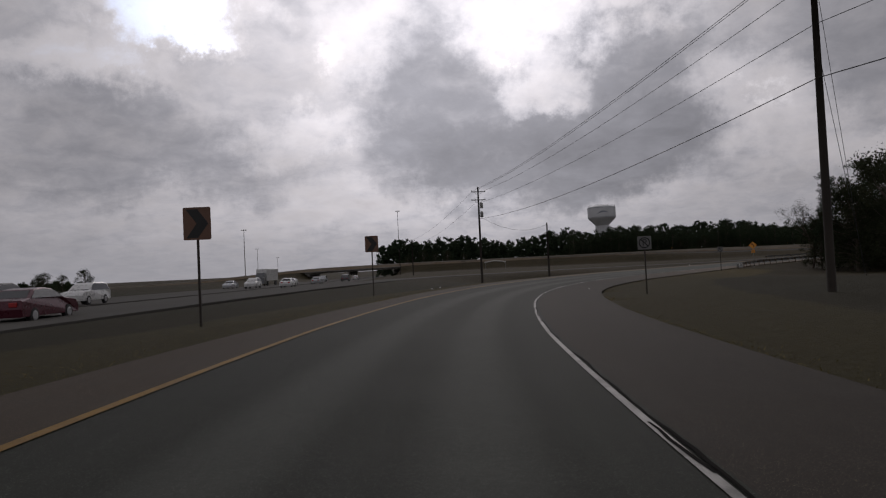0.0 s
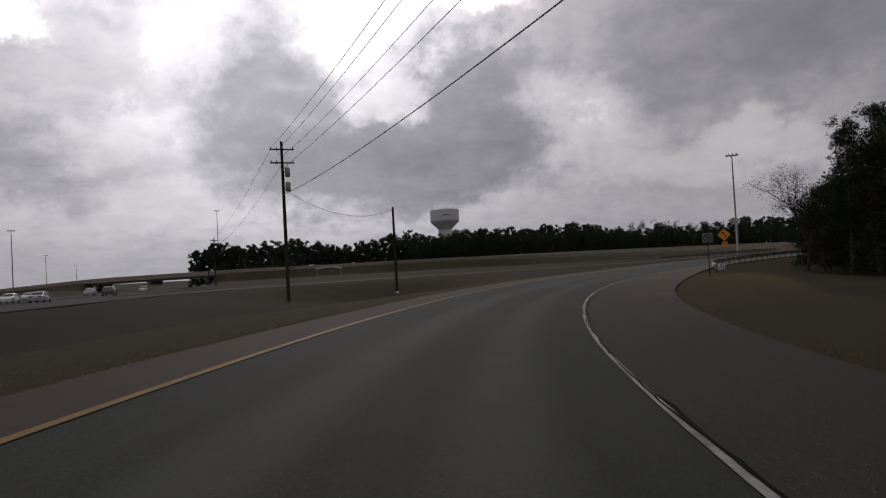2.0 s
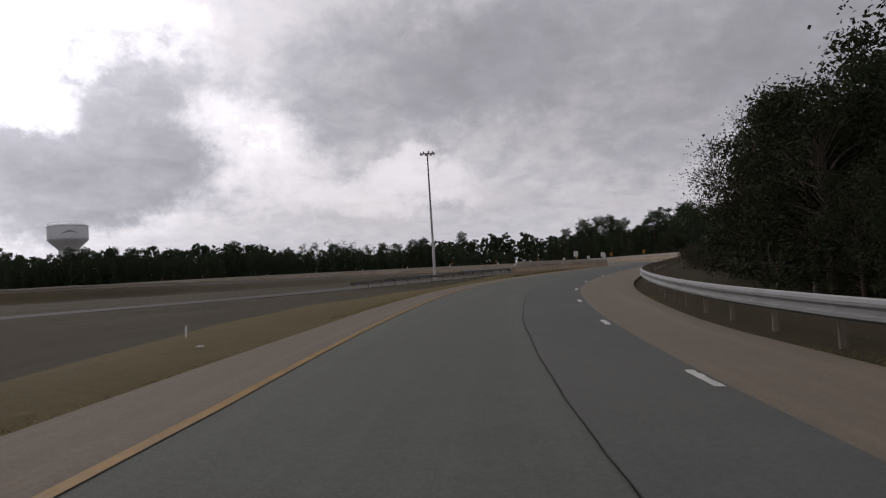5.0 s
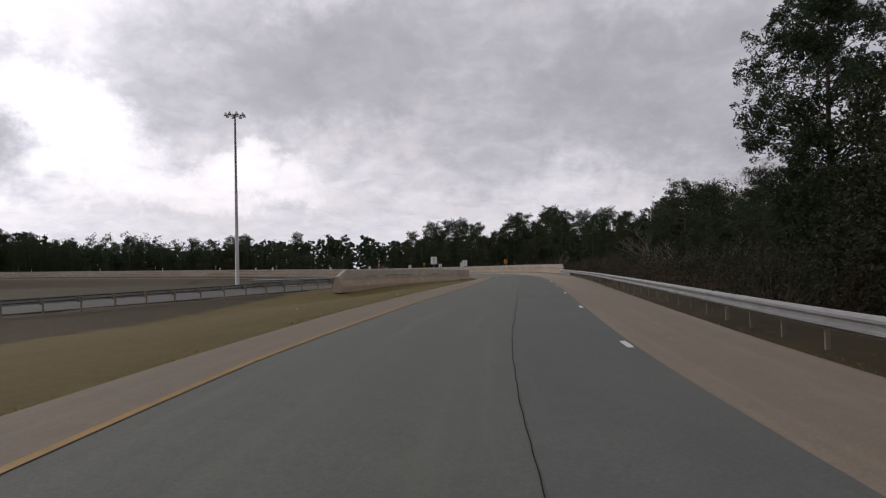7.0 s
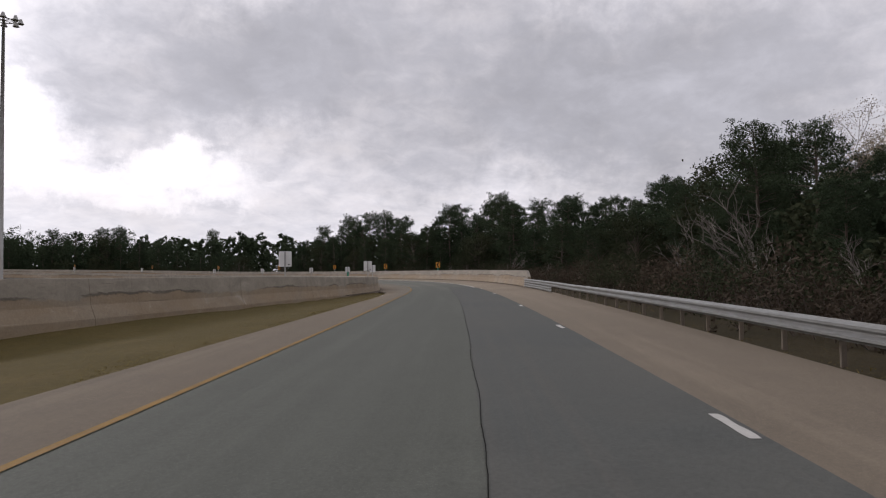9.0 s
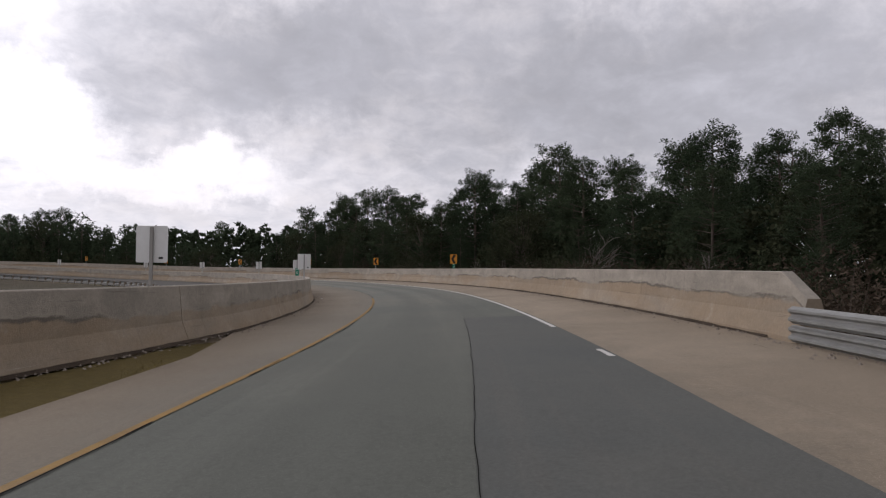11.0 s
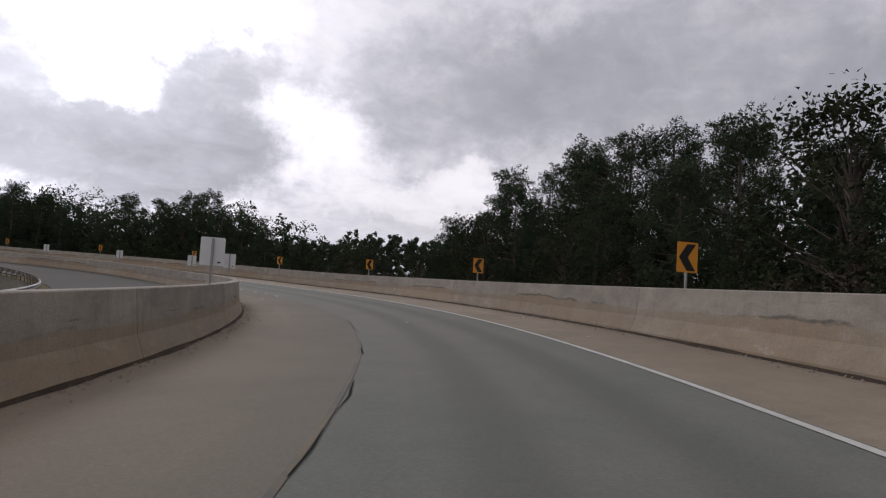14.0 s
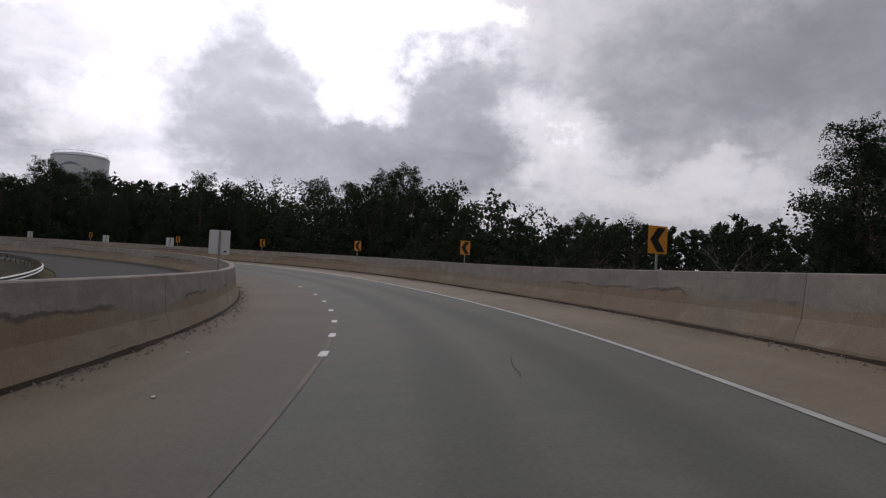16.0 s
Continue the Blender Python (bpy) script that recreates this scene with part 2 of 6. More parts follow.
def barrier_material():
    """Weathered barrier concrete: grey above, clay-stained below a ragged line, scraped and patched; UV holds run and height in metres."""
    m = bpy.data.materials.new("barrier_concrete")
    m.use_nodes = True
    k = Nodes(m.node_tree)
    where = k.add("ShaderNodeNewGeometry").outputs["Position"]
    info = k.add("ShaderNodeObjectInfo").outputs["Random"]
    uv = k.add("ShaderNodeUVMap").outputs[0]
    split = k.add("ShaderNodeSeparateXYZ", Vector=uv)
    height = split.outputs[1]
    broad = k.noise(k.vec("MULTIPLY", uv, (0.16, 0.5, 1.0)), 1.0, 6.0, 0.62, 0.4)
    mid = k.noise(k.vec("MULTIPLY", uv, (0.9, 1.6, 1.0)), 1.0, 7.0, 0.66, 0.5)
    scrape = k.noise(k.vec("MULTIPLY", uv, (0.45, 13.0, 1.0)), 1.0, 6.0, 0.6, 0.25)
    drip = k.noise(k.vec("MULTIPLY", uv, (4.5, 0.4, 1.0)), 1.0, 6.0, 0.65, 0.3)
    small = k.noise(where, 14.0, 5.0, 0.7)
    col = k.mix(k.span(mid, 0.34, 0.68), (0.185, 0.166, 0.137), (0.255, 0.225, 0.184))
    line = k.math("ADD", 0.38, k.math("MULTIPLY", broad, 0.72))
    line = k.math("ADD", line, k.math("MULTIPLY", k.math("SUBTRACT", mid, 0.5), 0.35))
    under = k.span(k.math("SUBTRACT", line, height), -0.02, 0.05)
    col = k.mix(k.math("MULTIPLY", under, k.span(broad, 0.30, 0.62, 0.35, 0.9)), col, k.mix(mid, (0.168, 0.121, 0.076), (0.240, 0.180, 0.115)))
    col = k.mix(k.span(mid, 0.60, 0.68, 0.0, 0.6), col, (0.275, 0.245, 0.205))
    col = k.mix(k.span(drip, 0.52, 0.78, 0.0, 0.38), col, (0.105, 0.088, 0.068))
    seam = k.span(k.math("ABSOLUTE", k.math("SUBTRACT", line, height)), 0.06, 0.01)
    col = k.mix(k.math("MULTIPLY", seam, k.span(broad, 0.46, 0.56, 0.0, 0.75)), col, (0.055, 0.045, 0.036))
    col = k.mix(k.span(scrape, 0.63, 0.70, 0.0, 0.55), col, (0.075, 0.062, 0.05))
    col = k.mix(k.span(scrape, 0.35, 0.27, 0.0, 0.5), col, (0.29, 0.265, 0.23))
    g = k.math("ADD", 0.78, k.math("ADD", k.math("MULTIPLY", small, 0.6), k.math("MULTIPLY", info, 0.20)))
    col = k.mix(1.0, col, k.add("ShaderNodeCombineXYZ", X=g, Y=g, Z=g).outputs[0], "MULTIPLY")
    b = k.add("ShaderNodeBsdfPrincipled", Base_Color=col, Roughness=0.9)
    n = k.add("ShaderNodeBump", Strength=0.5, Distance=0.02, Height=k.math("ADD", k.math("ADD", small, k.math("MULTIPLY", mid, 1.5)), k.noise(where, 60.0, 3.0)))
    k.tree.links.new(n.outputs[0], b.inputs["Normal"])
    out = k.add("ShaderNodeOutputMaterial")
    k.tree.links.new(b.outputs[0], out.inputs[0])
    return m


def road_material(name, colour, tint, dust, track=0.0, blend=None, start=()):
    """Asphalt with wheel tracks and streaks along the run; the strip carries its run and its share of width as UV."""
    m = bpy.data.materials.new(name)
    m.use_nodes = True
    k = Nodes(m.node_tree)
    where = k.add("ShaderNodeNewGeometry").outputs["Position"]
    uv = k.add("ShaderNodeUVMap").outputs[0]
    split = k.add("ShaderNodeSeparateXYZ", Vector=uv)
    run, across = split.outputs[0], split.outputs[1]
    streak = k.noise(k.vec("MULTIPLY", uv, (0.05, 9.0, 1.0)), 1.0, 7.0, 0.62, 0.2)
    patch = k.noise(where, 0.16, 6.0, 0.62, 0.4)
    mid = k.noise(where, 1.3, 6.0, 0.66)
    small = k.noise(where, 24.0, 6.0, 0.72)
    col = k.mix(k.span(patch, 0.36, 0.66), colour, tint)
    col = k.mix(k.span(streak, 0.50, 0.78, 0.0, 0.6), col, dust)
    if blend:
        edge = k.math("ADD", across, k.math("MULTIPLY", k.math("SUBTRACT", mid, 0.5), 0.5))
        col = k.mix(k.span(edge, blend[0], blend[1], 0.0, 0.8), col, blend[2])
    for near, far, other in start:  # earlier stretches, without dust tint, coloured darker for their dimmer light
        reach = k.math("ADD", run, k.math("MULTIPLY", k.math("SUBTRACT", patch, 0.5), 40.0))
        worn = k.mix(k.span(streak, 0.45, 0.8), other, tuple(c * 1.25 for c in other))
        col = k.mix(k.span(reach, near, far, 1.0, 0.0), col, worn)
    if track:
        a = k.math("ABSOLUTE", k.math("SUBTRACT", k.math("ABSOLUTE", k.math("SUBTRACT", across, 0.52)), 0.17))
        t = k.span(a, 0.13, 0.02, 0.0, track)
        col = k.mix(k.math("MULTIPLY", t, k.math("ADD", 0.5, mid)), col, tuple(c * 0.66 for c in colour))
    g = k.math("ADD", 0.42, k.math("ADD", k.math("MULTIPLY", small, 0.75), k.math("MULTIPLY", mid, 0.42)))
    col = k.mix(1.0, col, k.add("ShaderNodeCombineXYZ", X=g, Y=g, Z=g).outputs[0], "MULTIPLY")
    s = k.span(k.noise(where, 120.0, 2.0, 0.5), 0.60, 0.74, 0.0, 0.4)
    col = k.mix(s, col, tuple(c * 2.3 for c in colour))
    b = k.add("ShaderNodeBsdfPrincipled", Base_Color=col, Roughness=k.math("ADD", 0.72, k.math("MULTIPLY", mid, 0.2)))
    b.inputs["Specular IOR Level"].default_value = 0.12
    n = k.add("ShaderNodeBump", Strength=0.4, Distance=0.01, Height=k.noise(where, 70.0, 4.0, 0.7))
    k.tree.links.new(n.outputs[0], b.inputs["Normal"])
    out = k.add("ShaderNodeOutputMaterial")
    k.tree.links.new(b.outputs[0], out.inputs[0])
    return m


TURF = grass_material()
# the start colours put the early run's dimness into the road surfaces
LANE = road_material("worn_asphalt", (0.126, 0.132, 0.115), (0.146, 0.142, 0.120), (0.172, 0.154, 0.125), 0.5, start=((200.0, 262.0, (0.084, 0.088, 0.076)), (45.0, 110.0, (0.029, 0.031, 0.025))))
PATCH = road_material("newer_asphalt", (0.077, 0.081, 0.076), (0.087, 0.088, 0.080), (0.098, 0.094, 0.084))
SHOULDER = road_material("dusty_shoulder", (0.192, 0.157, 0.115), (0.152, 0.123, 0.090), (0.220, 0.181, 0.137), 0.0, (0.22, 0.95, (0.118, 0.116, 0.098)), ((165.0, 225.0, (0.130, 0.107, 0.080)), (40.0, 105.0, (0.052, 0.041, 0.030))))
SHOULDER_R = road_material("pale_dusty_shoulder", (0.236, 0.194, 0.145), (0.188, 0.154, 0.114), (0.265, 0.222, 0.170), 0.0, (0.38, -0.12, (0.104, 0.098, 0.083)), ((165.0, 225.0, (0.144, 0.119, 0.090)), (45.0, 112.0, (0.034, 0.029, 0.023))))
FARROAD = material("pale_concrete_road", (0.084, 0.080, 0.073), 0.9, grain=0.08, stain=0.4, stain_scale=0.1, tint=(0.060, 0.057, 0.050), spec=0.06)
SEAL = material("crack_tar", (0.010, 0.009, 0.008), 0.94, grain=0.1, spec=0.05)
YELLOW = material("yellow_road_paint", (0.22, 0.125, 0.022), 0.65, grain=0.12, grain_scale=30, stain=0.75, stain_scale=2.2, tint=(0.15, 0.090, 0.028), bump=0.3, spec=0.15)
GHOST = material("trace_of_paint", (0.125, 0.100, 0.064), 0.8, grain=0.14, grain_scale=30, stain=1.0, stain_scale=1.1, tint=(0.075, 0.074, 0.064), spec=0.3)
FADED = material("ghost_of_paint", (0.150, 0.120, 0.085), 0.8, grain=0.14, grain_scale=30, stain=1.0, stain_scale=1.1, tint=(0.095, 0.086, 0.070), spec=0.3)
WORNWHITE = material("worn_white_paint", (0.34, 0.33, 0.305), 0.65, grain=0.14, grain_scale=30, stain=1.0, stain_scale=1.6, tint=(0.12, 0.115, 0.105), bump=0.3)
WHITE = material("white_road_paint", (0.46, 0.45, 0.42), 0.6, grain=0.10, grain_scale=30, stain=0.6, stain_scale=2.5, tint=(0.30, 0.29, 0.265), bump=0.3)
BARRIER = barrier_material()
SOIL = material("dark_swept_soil", (0.036, 0.027, 0.020), 0.95, spec=0.1, grain=0.2, grain_scale=20, stain=0.5, stain_scale=1.0, tint=(0.085, 0.065, 0.046), bump=0.8)
DECK = concrete_material("bridge_concrete", (0.32, 0.30, 0.27), (0.22, 0.20, 0.18))
STEEL = material("galvanised_steel", (0.215, 0.220, 0.212), 0.55, 0.5, grain=0.06, stain=0.5, stain_scale=1.5, tint=(0.145, 0.138, 0.126), bump=0.1)
POSTST = material("dull_post_steel", (0.30, 0.30, 0.29), 0.6, 0.5, grain=0.06, stain=0.5, tint=(0.20, 0.17, 0.14))
WOOD = material("weathered_post_wood", (0.17, 0.135, 0.10), 0.9, grain=0.12, grain_scale=20, stain=0.6, tint=(0.09, 0.075, 0.06), bump=0.5)
POLE = material("creosoted_pole_wood", (0.030, 0.025, 0.020), 0.85, grain=0.10, grain_scale=18, stain=0.5, tint=(0.020, 0.017, 0.015), bump=0.4, spec=0.2)
# post steel darkened for posts seen against the light; shade sits in its colour
SHADESTEEL = material("rusty_dark_post_steel", (0.050, 0.041, 0.034), 0.8, 0.2, grain=0.08, stain=0.5, tint=(0.030, 0.024, 0.020))
ALUM = material("bare_aluminium_sheet", (0.60, 0.60, 0.585), 0.5, 0.4, grain=0.04, stain=0.3, stain_scale=1.2, tint=(0.46, 0.455, 0.44))
AMBER = material("orange_yellow_sheeting", (0.66, 0.27, 0.025), 0.5, grain=0.04, stain=0.3, tint=(0.52, 0.21, 0.03))
# darkened copies of AMBER and SIGNWHITE, with the backlit faces' shade in the colour
SHADEAMBER = material("weathered_brownish_sheeting", (0.150, 0.078, 0.050), 0.6, grain=0.06, stain=0.5, tint=(0.105, 0.055, 0.040))
SHADEWHITE = material("weathered_grey_sheeting", (0.155, 0.155, 0.150), 0.6, grain=0.05, stain=0.4, tint=(0.11, 0.11, 0.105))
SIGNWHITE = material("white_sheeting", (0.68, 0.68, 0.66), 0.5, grain=0.03, stain=0.3, tint=(0.5, 0.49, 0.46))
SIGNGREEN = material("green_sheeting", (0.0, 0.17, 0.10), 0.5, grain=0.03)
INK = material("black_sheeting", (0.012, 0.012, 0.012), 0.5, grain=0.05)
WIRE = material("dark_cable", (0.02, 0.02, 0.02), 0.6, grain=0.05)
TANK = material("pale_tank_paint", (0.58, 0.59, 0.60), 0.6, grain=0.03, stain=0.4, stain_scale=0.15, tint=(0.44, 0.45, 0.46))
TANKMARK = material("dull_blue_grey_mark", (0.22, 0.24, 0.28), 0.6, grain=0.03)
BARK = material("pine_bark", (0.085, 0.062, 0.046), 0.95, grain=0.15, grain_scale=6, stain=0.6, stain_scale=1.0, tint=(0.05, 0.04, 0.034), bump=0.8, bump_scale=12)
PALEBARK = material("pale_grey_bark", (0.155, 0.134, 0.114), 0.95, grain=0.15, grain_scale=6, stain=0.6, tint=(0.085, 0.072, 0.064), bump=0.6)
NEEDLE = leaf_material("pine_needles", (0.029, 0.045, 0.025), (0.050, 0.065, 0.035))
OAKLEAF = leaf_material("evergreen_leaves", (0.023, 0.032, 0.016), (0.044, 0.047, 0.025))
DRYLEAF = leaf_material("dry_brown_leaves", (0.040, 0.031, 0.023), (0.080, 0.060, 0.043))
PALELEAF = leaf_material("pale_tan_leaves", (0.19, 0.155, 0.105), (0.30, 0.25, 0.18))
STRAW = leaf_material("straw_blades", (0.125, 0.100, 0.036), (0.205, 0.160, 0.062))
GRAVEL = material("roadside_grit", (0.20, 0.17, 0.14), 0.95, grain=0.2, grain_scale=30, stain=0.4, tint=(0.12, 0.10, 0.085))

# ---- building helpers ------------------------------------------------------
def mesh_of(name, bm, mats, smooth=False):
    me = bpy.data.meshes.new(name)
    bm.to_mesh(me)
    bm.free()
    for m in mats if isinstance(mats, (list, tuple)) else [mats]:
        me.materials.append(m)
    if smooth:
        me.polygons.foreach_set("use_smooth", [True] * len(me.polygons))
    return me


def part(name, bm, mat, parent=None, label="", smooth=False, at=None):
    ob = new(name, mesh_of(name, bm, mat, smooth))
    if parent:
        ob.parent = parent
    if at is not None:
        ob.matrix_basis = at
    return tagged(ob, label)


def empty(name, at, label, category, group="", kind=""):
    ob = new(name)
    ob.empty_display_size = 0.2
    ob.matrix_basis = at
    return tagged(ob, label, category, group, kind)


def box(bm, x0, x1, y0, y1, z0, z1, bevel=0.0):
    made = bmesh.ops.create_cube(bm, size=1.0, matrix=Matrix.LocRotScale(((x0 + x1) / 2, (y0 + y1) / 2, (z0 + z1) / 2), None, (x1 - x0, y1 - y0, z1 - z0)))
    if bevel:
        edges = {e for v in made["verts"] for e in v.link_edges}
        bmesh.ops.bevel(bm, geom=list(edges), offset=bevel, segments=1, affect="EDGES")
    return bm


def tube(bm, points, radii, sides=8, cap=True):
    """A round bar through the points."""
    rings = []
    pts = [Vector(p) for p in points]
    for i, p in enumerate(pts):
        d = (pts[min(i + 1, len(pts) - 1)] - pts[max(i - 1, 0)]).normalized()
        a = d.cross(Vector((0.37, 0.92, 0.11) if abs(d.z) > 0.8 else (0, 0, 1))).normalized()
        b = d.cross(a)
        r = radii[i] if isinstance(radii, (list, tuple)) else radii
        rings.append([bm.verts.new(p + (a * math.cos(t) + b * math.sin(t)) * r) for t in (math.tau * j / sides for j in range(sides))])
    for r0, r1 in zip(rings, rings[1:]):
        for j in range(sides):
            bm.faces.new((r0[j], r0[(j + 1) % sides], r1[(j + 1) % sides], r1[j]))
    if cap:
        bm.faces.new(rings[0])
        bm.faces.new(rings[-1][::-1])
    return bm


def lathe(bm, profile, sides=24, at=(0, 0, 0)):
    rings = [[bm.verts.new((at[0] + r * math.cos(math.tau * j / sides), at[1] + r * math.sin(math.tau * j / sides), at[2] + z)) for j in range(sides)] for r, z in profile]
    for r0, r1 in zip(rings, rings[1:]):
        for j in range(sides):
            bm.faces.new((r0[j], r0[(j + 1) % sides], r1[(j + 1) % sides], r1[j]))
    bm.faces.new(rings[0][::-1])
    bm.faces.new(rings[-1])
    return bm


def knots(table, s):
    a = np.array(table, float)
    return np.interp(s, a[:, 0], a[:, 1])


def eased(x):
    x = np.clip(x, 0, 1)
    return x * x * (3 - 2 * x)


# ---- the ramp's line: heading, height and cross fall along it, in metres ----
HEADING = [(-60, 5), (-20, 3.5), (0, 1.69), (12, -1.08), (23, -4.65), (35, -9.66), (47, -15.82), (58, -21.74), (70, -27.79), (82, -33.89), (94, -39.82), (105, -43.29), (117, -48.05), (129, -54.17), (140, -57.83), (152, -58.42), (164, -58.19), (175, -57.77), (187, -57.1), (199, -56.34), (211, -53.83), (222, -50.62), (234, -46.59), (246, -41.36), (257, -36.03), (269, -29.21), (281, -21.7), (292, -15.17), (460, 85), (475, 90), (760, 90)]
HEIGHT = [(-60, 0.6), (0, 0.3), (24, 0.09), (49, -0.12), (73, -0.17), (97, -0.17), (122, 0.06), (146, 0.22), (171, 0.4), (195, 0.48), (219, 0.5), (244, 0.56), (268, 0.68),
          (292, 0.81), (320, 1.0), (350, 1.7), (400, 2.6), (460, 3.3), (520, 3.1), (580, 3.0), (630, 2.3), (685, -1.1), (720, -2.1), (760, -2.3)]
CROSSFALL = [(-60, -2.5), (0, -2.7), (24, -2.6), (49, -3.6), (73, -4.1), (97, -3.2), (122, -1.8), (146, -1.1), (171, -0.3), (195, 0.3), (219, 2.1), (244, 3.3), (430, 3.0), (480, 0.0), (760, 0.0)]


class Line:
    """A road's reference line in plan, from a start point and its headings."""

    def __init__(self, s, x, y, h, z, bank):
        self.s, self.x, self.y, self.h, self.z, self.bank = s, x, y, h, z, bank

    def at(self, s, u, dz=0.0):
        h = np.radians(np.interp(s, self.s, self.h))
        x = np.interp(s, self.s, self.x) + np.cos(h) * u
        y = np.interp(s, self.s, self.y) + np.sin(h) * u
        z = np.interp(s, self.s, self.z) + np.clip(u, -15, 9) * np.tan(np.radians(np.interp(s, self.s, self.bank))) + dz
        return np.stack(np.broadcast_arrays(x, y, z), -1)

    def turn(self, s):
        return float(np.interp(s, self.s, self.h))

    def spot(self, s, u, dz=0.0, turn=0.0):
        """A pose on the road, its y axis along the road."""
        x, y, z = self.at(s, u, dz)
        return pose(float(x), float(y), float(z), 0, 0, self.turn(s) + turn)

    def find(self, px, py):
        """Distance along and to the side of many points."""
        bs, bu, best = np.zeros(px.shape), np.zeros(px.shape), np.full(px.shape, 1e12)
        for i in range(0, len(self.s), 4):
            dx, dy = px - self.x[i], py - self.y[i]
            h = math.radians(self.h[i])
            d = dx * dx + dy * dy
            m = d < best
            best = np.where(m, d, best)
            bs = np.where(m, self.s[i] + (-math.sin(h) * dx + math.cos(h) * dy), bs)
            bu = np.where(m, math.cos(h) * dx + math.sin(h) * dy, bu)
        return bs, bu, np.sqrt(best)


def ramp_line():
    s = np.arange(-60, 760.01, 0.5)
    h = knots(HEADING, s)
    r = np.radians(h)
    x = np.concatenate(([0], np.cumsum(-(np.sin(r[1:]) + np.sin(r[:-1])) * 0.25)))
    y = np.concatenate(([0], np.cumsum((np.cos(r[1:]) + np.cos(r[:-1])) * 0.25)))
    z = np.convolve(np.pad(knots(HEIGHT, s), 20, mode="edge"), np.ones(41) / 41, "valid")
    k = int(60 / 0.5)
    return Line(s, x - x[k], y - y[k], h, z, knots(CROSSFALL, s))


def free_line(points, z, step=1.0):
    """A line through a few plan points (Catmull-Rom)."""
    p = np.array(points, float)
    p = np.vstack([2 * p[0] - p[1], p, 2 * p[-1] - p[-2]])
    out = []
    for i in range(1, len(p) - 2):
        n = max(2, int(np.linalg.norm(p[i + 1] - p[i]) / step))
        for t in np.arange(n) / n:
            a, b, c, d = p[i - 1], p[i], p[i + 1], p[i + 2]
            out.append(0.5 * (2 * b + (c - a) * t + (2 * a - 5 * b + 4 * c - d) * t * t + (3 * b - a - 3 * c + d) * t ** 3))
    out = np.array(out + [p[-2]])
    s = np.concatenate(([0], np.cumsum(np.linalg.norm(np.diff(out, axis=0), axis=1))))
    g = np.gradient(out, axis=0)
    h = np.degrees(np.unwrap(np.arctan2(-g[:, 0], g[:, 1])))
    return Line(s, out[:, 0], out[:, 1], h, knots(z, s) if isinstance(z, list) else np.full(len(s), float(z)), np.zeros(len(s)))


RAMP = ramp_line()
LEFT_EDGE = [(-60, -4.1), (0, -4.15), (15, -4.35), (30, -4.3), (45, -4.05), (60, -3.6), (75, -3.2), (90, -3.05), (105, -3.2), (120, -3.7), (145, -4.75), (160, -4.9), (180, -4.75), (200, -4.5), (214, -4.6), (222, -5.6), (230, -5), (760, -5)]
RIGHT_EDGE = [(-60, 3.7), (20, 3.75), (35, 3.85), (50, 4.2), (65, 4.6), (80, 4.9), (90, 4.75), (97, 4.25), (105, 3.85), (115, 4.15), (130, 4.65), (165, 5.1), (205, 6.2), (218, 6.6), (240, 6.9), (290, 6.8), (330, 7), (760, 7)]
YELLOW_U = [(-60, -2.7), (0, -2.85), (12, -3.15), (24, -3.27), (38, -3.12), (50, -2.88), (62, -2.59), (74, -2.33), (86, -2.12), (98, -2.05), (110, -2.3), (135, -3.22), (150, -3.35), (165, -3.25), (200, -3.14), (210, -2.9), (220, -2.5), (232, -1.94), (245, -1.39), (258, -1.09), (272, -1.01), (286, -1.16), (300, -1.5), (315, -1.7), (760, -1.7)]
WHITE_U = [(-60, 1.3), (0, 1.3), (12, 1.15), (24, 1.15), (38, 1.3), (50, 1.44), (62, 1.62), (74, 1.85), (86, 2.05), (98, 2.05), (110, 2.05), (145, 2.31), (165, 2.38), (208, 2.55), (216, 2.7), (226, 3.02), (238, 3.45), (250, 3.7), (264, 3.75), (280, 3.66), (295, 3.58), (312, 3.58), (760, 3.7)]
MEDIAN_U = [(172, -12.6), (180, -11.2), (189, -9.5), (200, -8), (212, -6.6), (220, -5.6), (228, -5.37), (238, -5.22), (250, -5.09), (275, -5.01), (288, -5.04), (300, -5.16), (315, -5.25), (760, -5.25)]
OUTER_U = [(210, 6.45), (218, 6.65), (226, 6.85), (236, 7), (248, 7.04), (260, 6.96), (272, 6.83), (285, 6.7), (298, 6.73), (315, 6.89), (760, 7.1)]


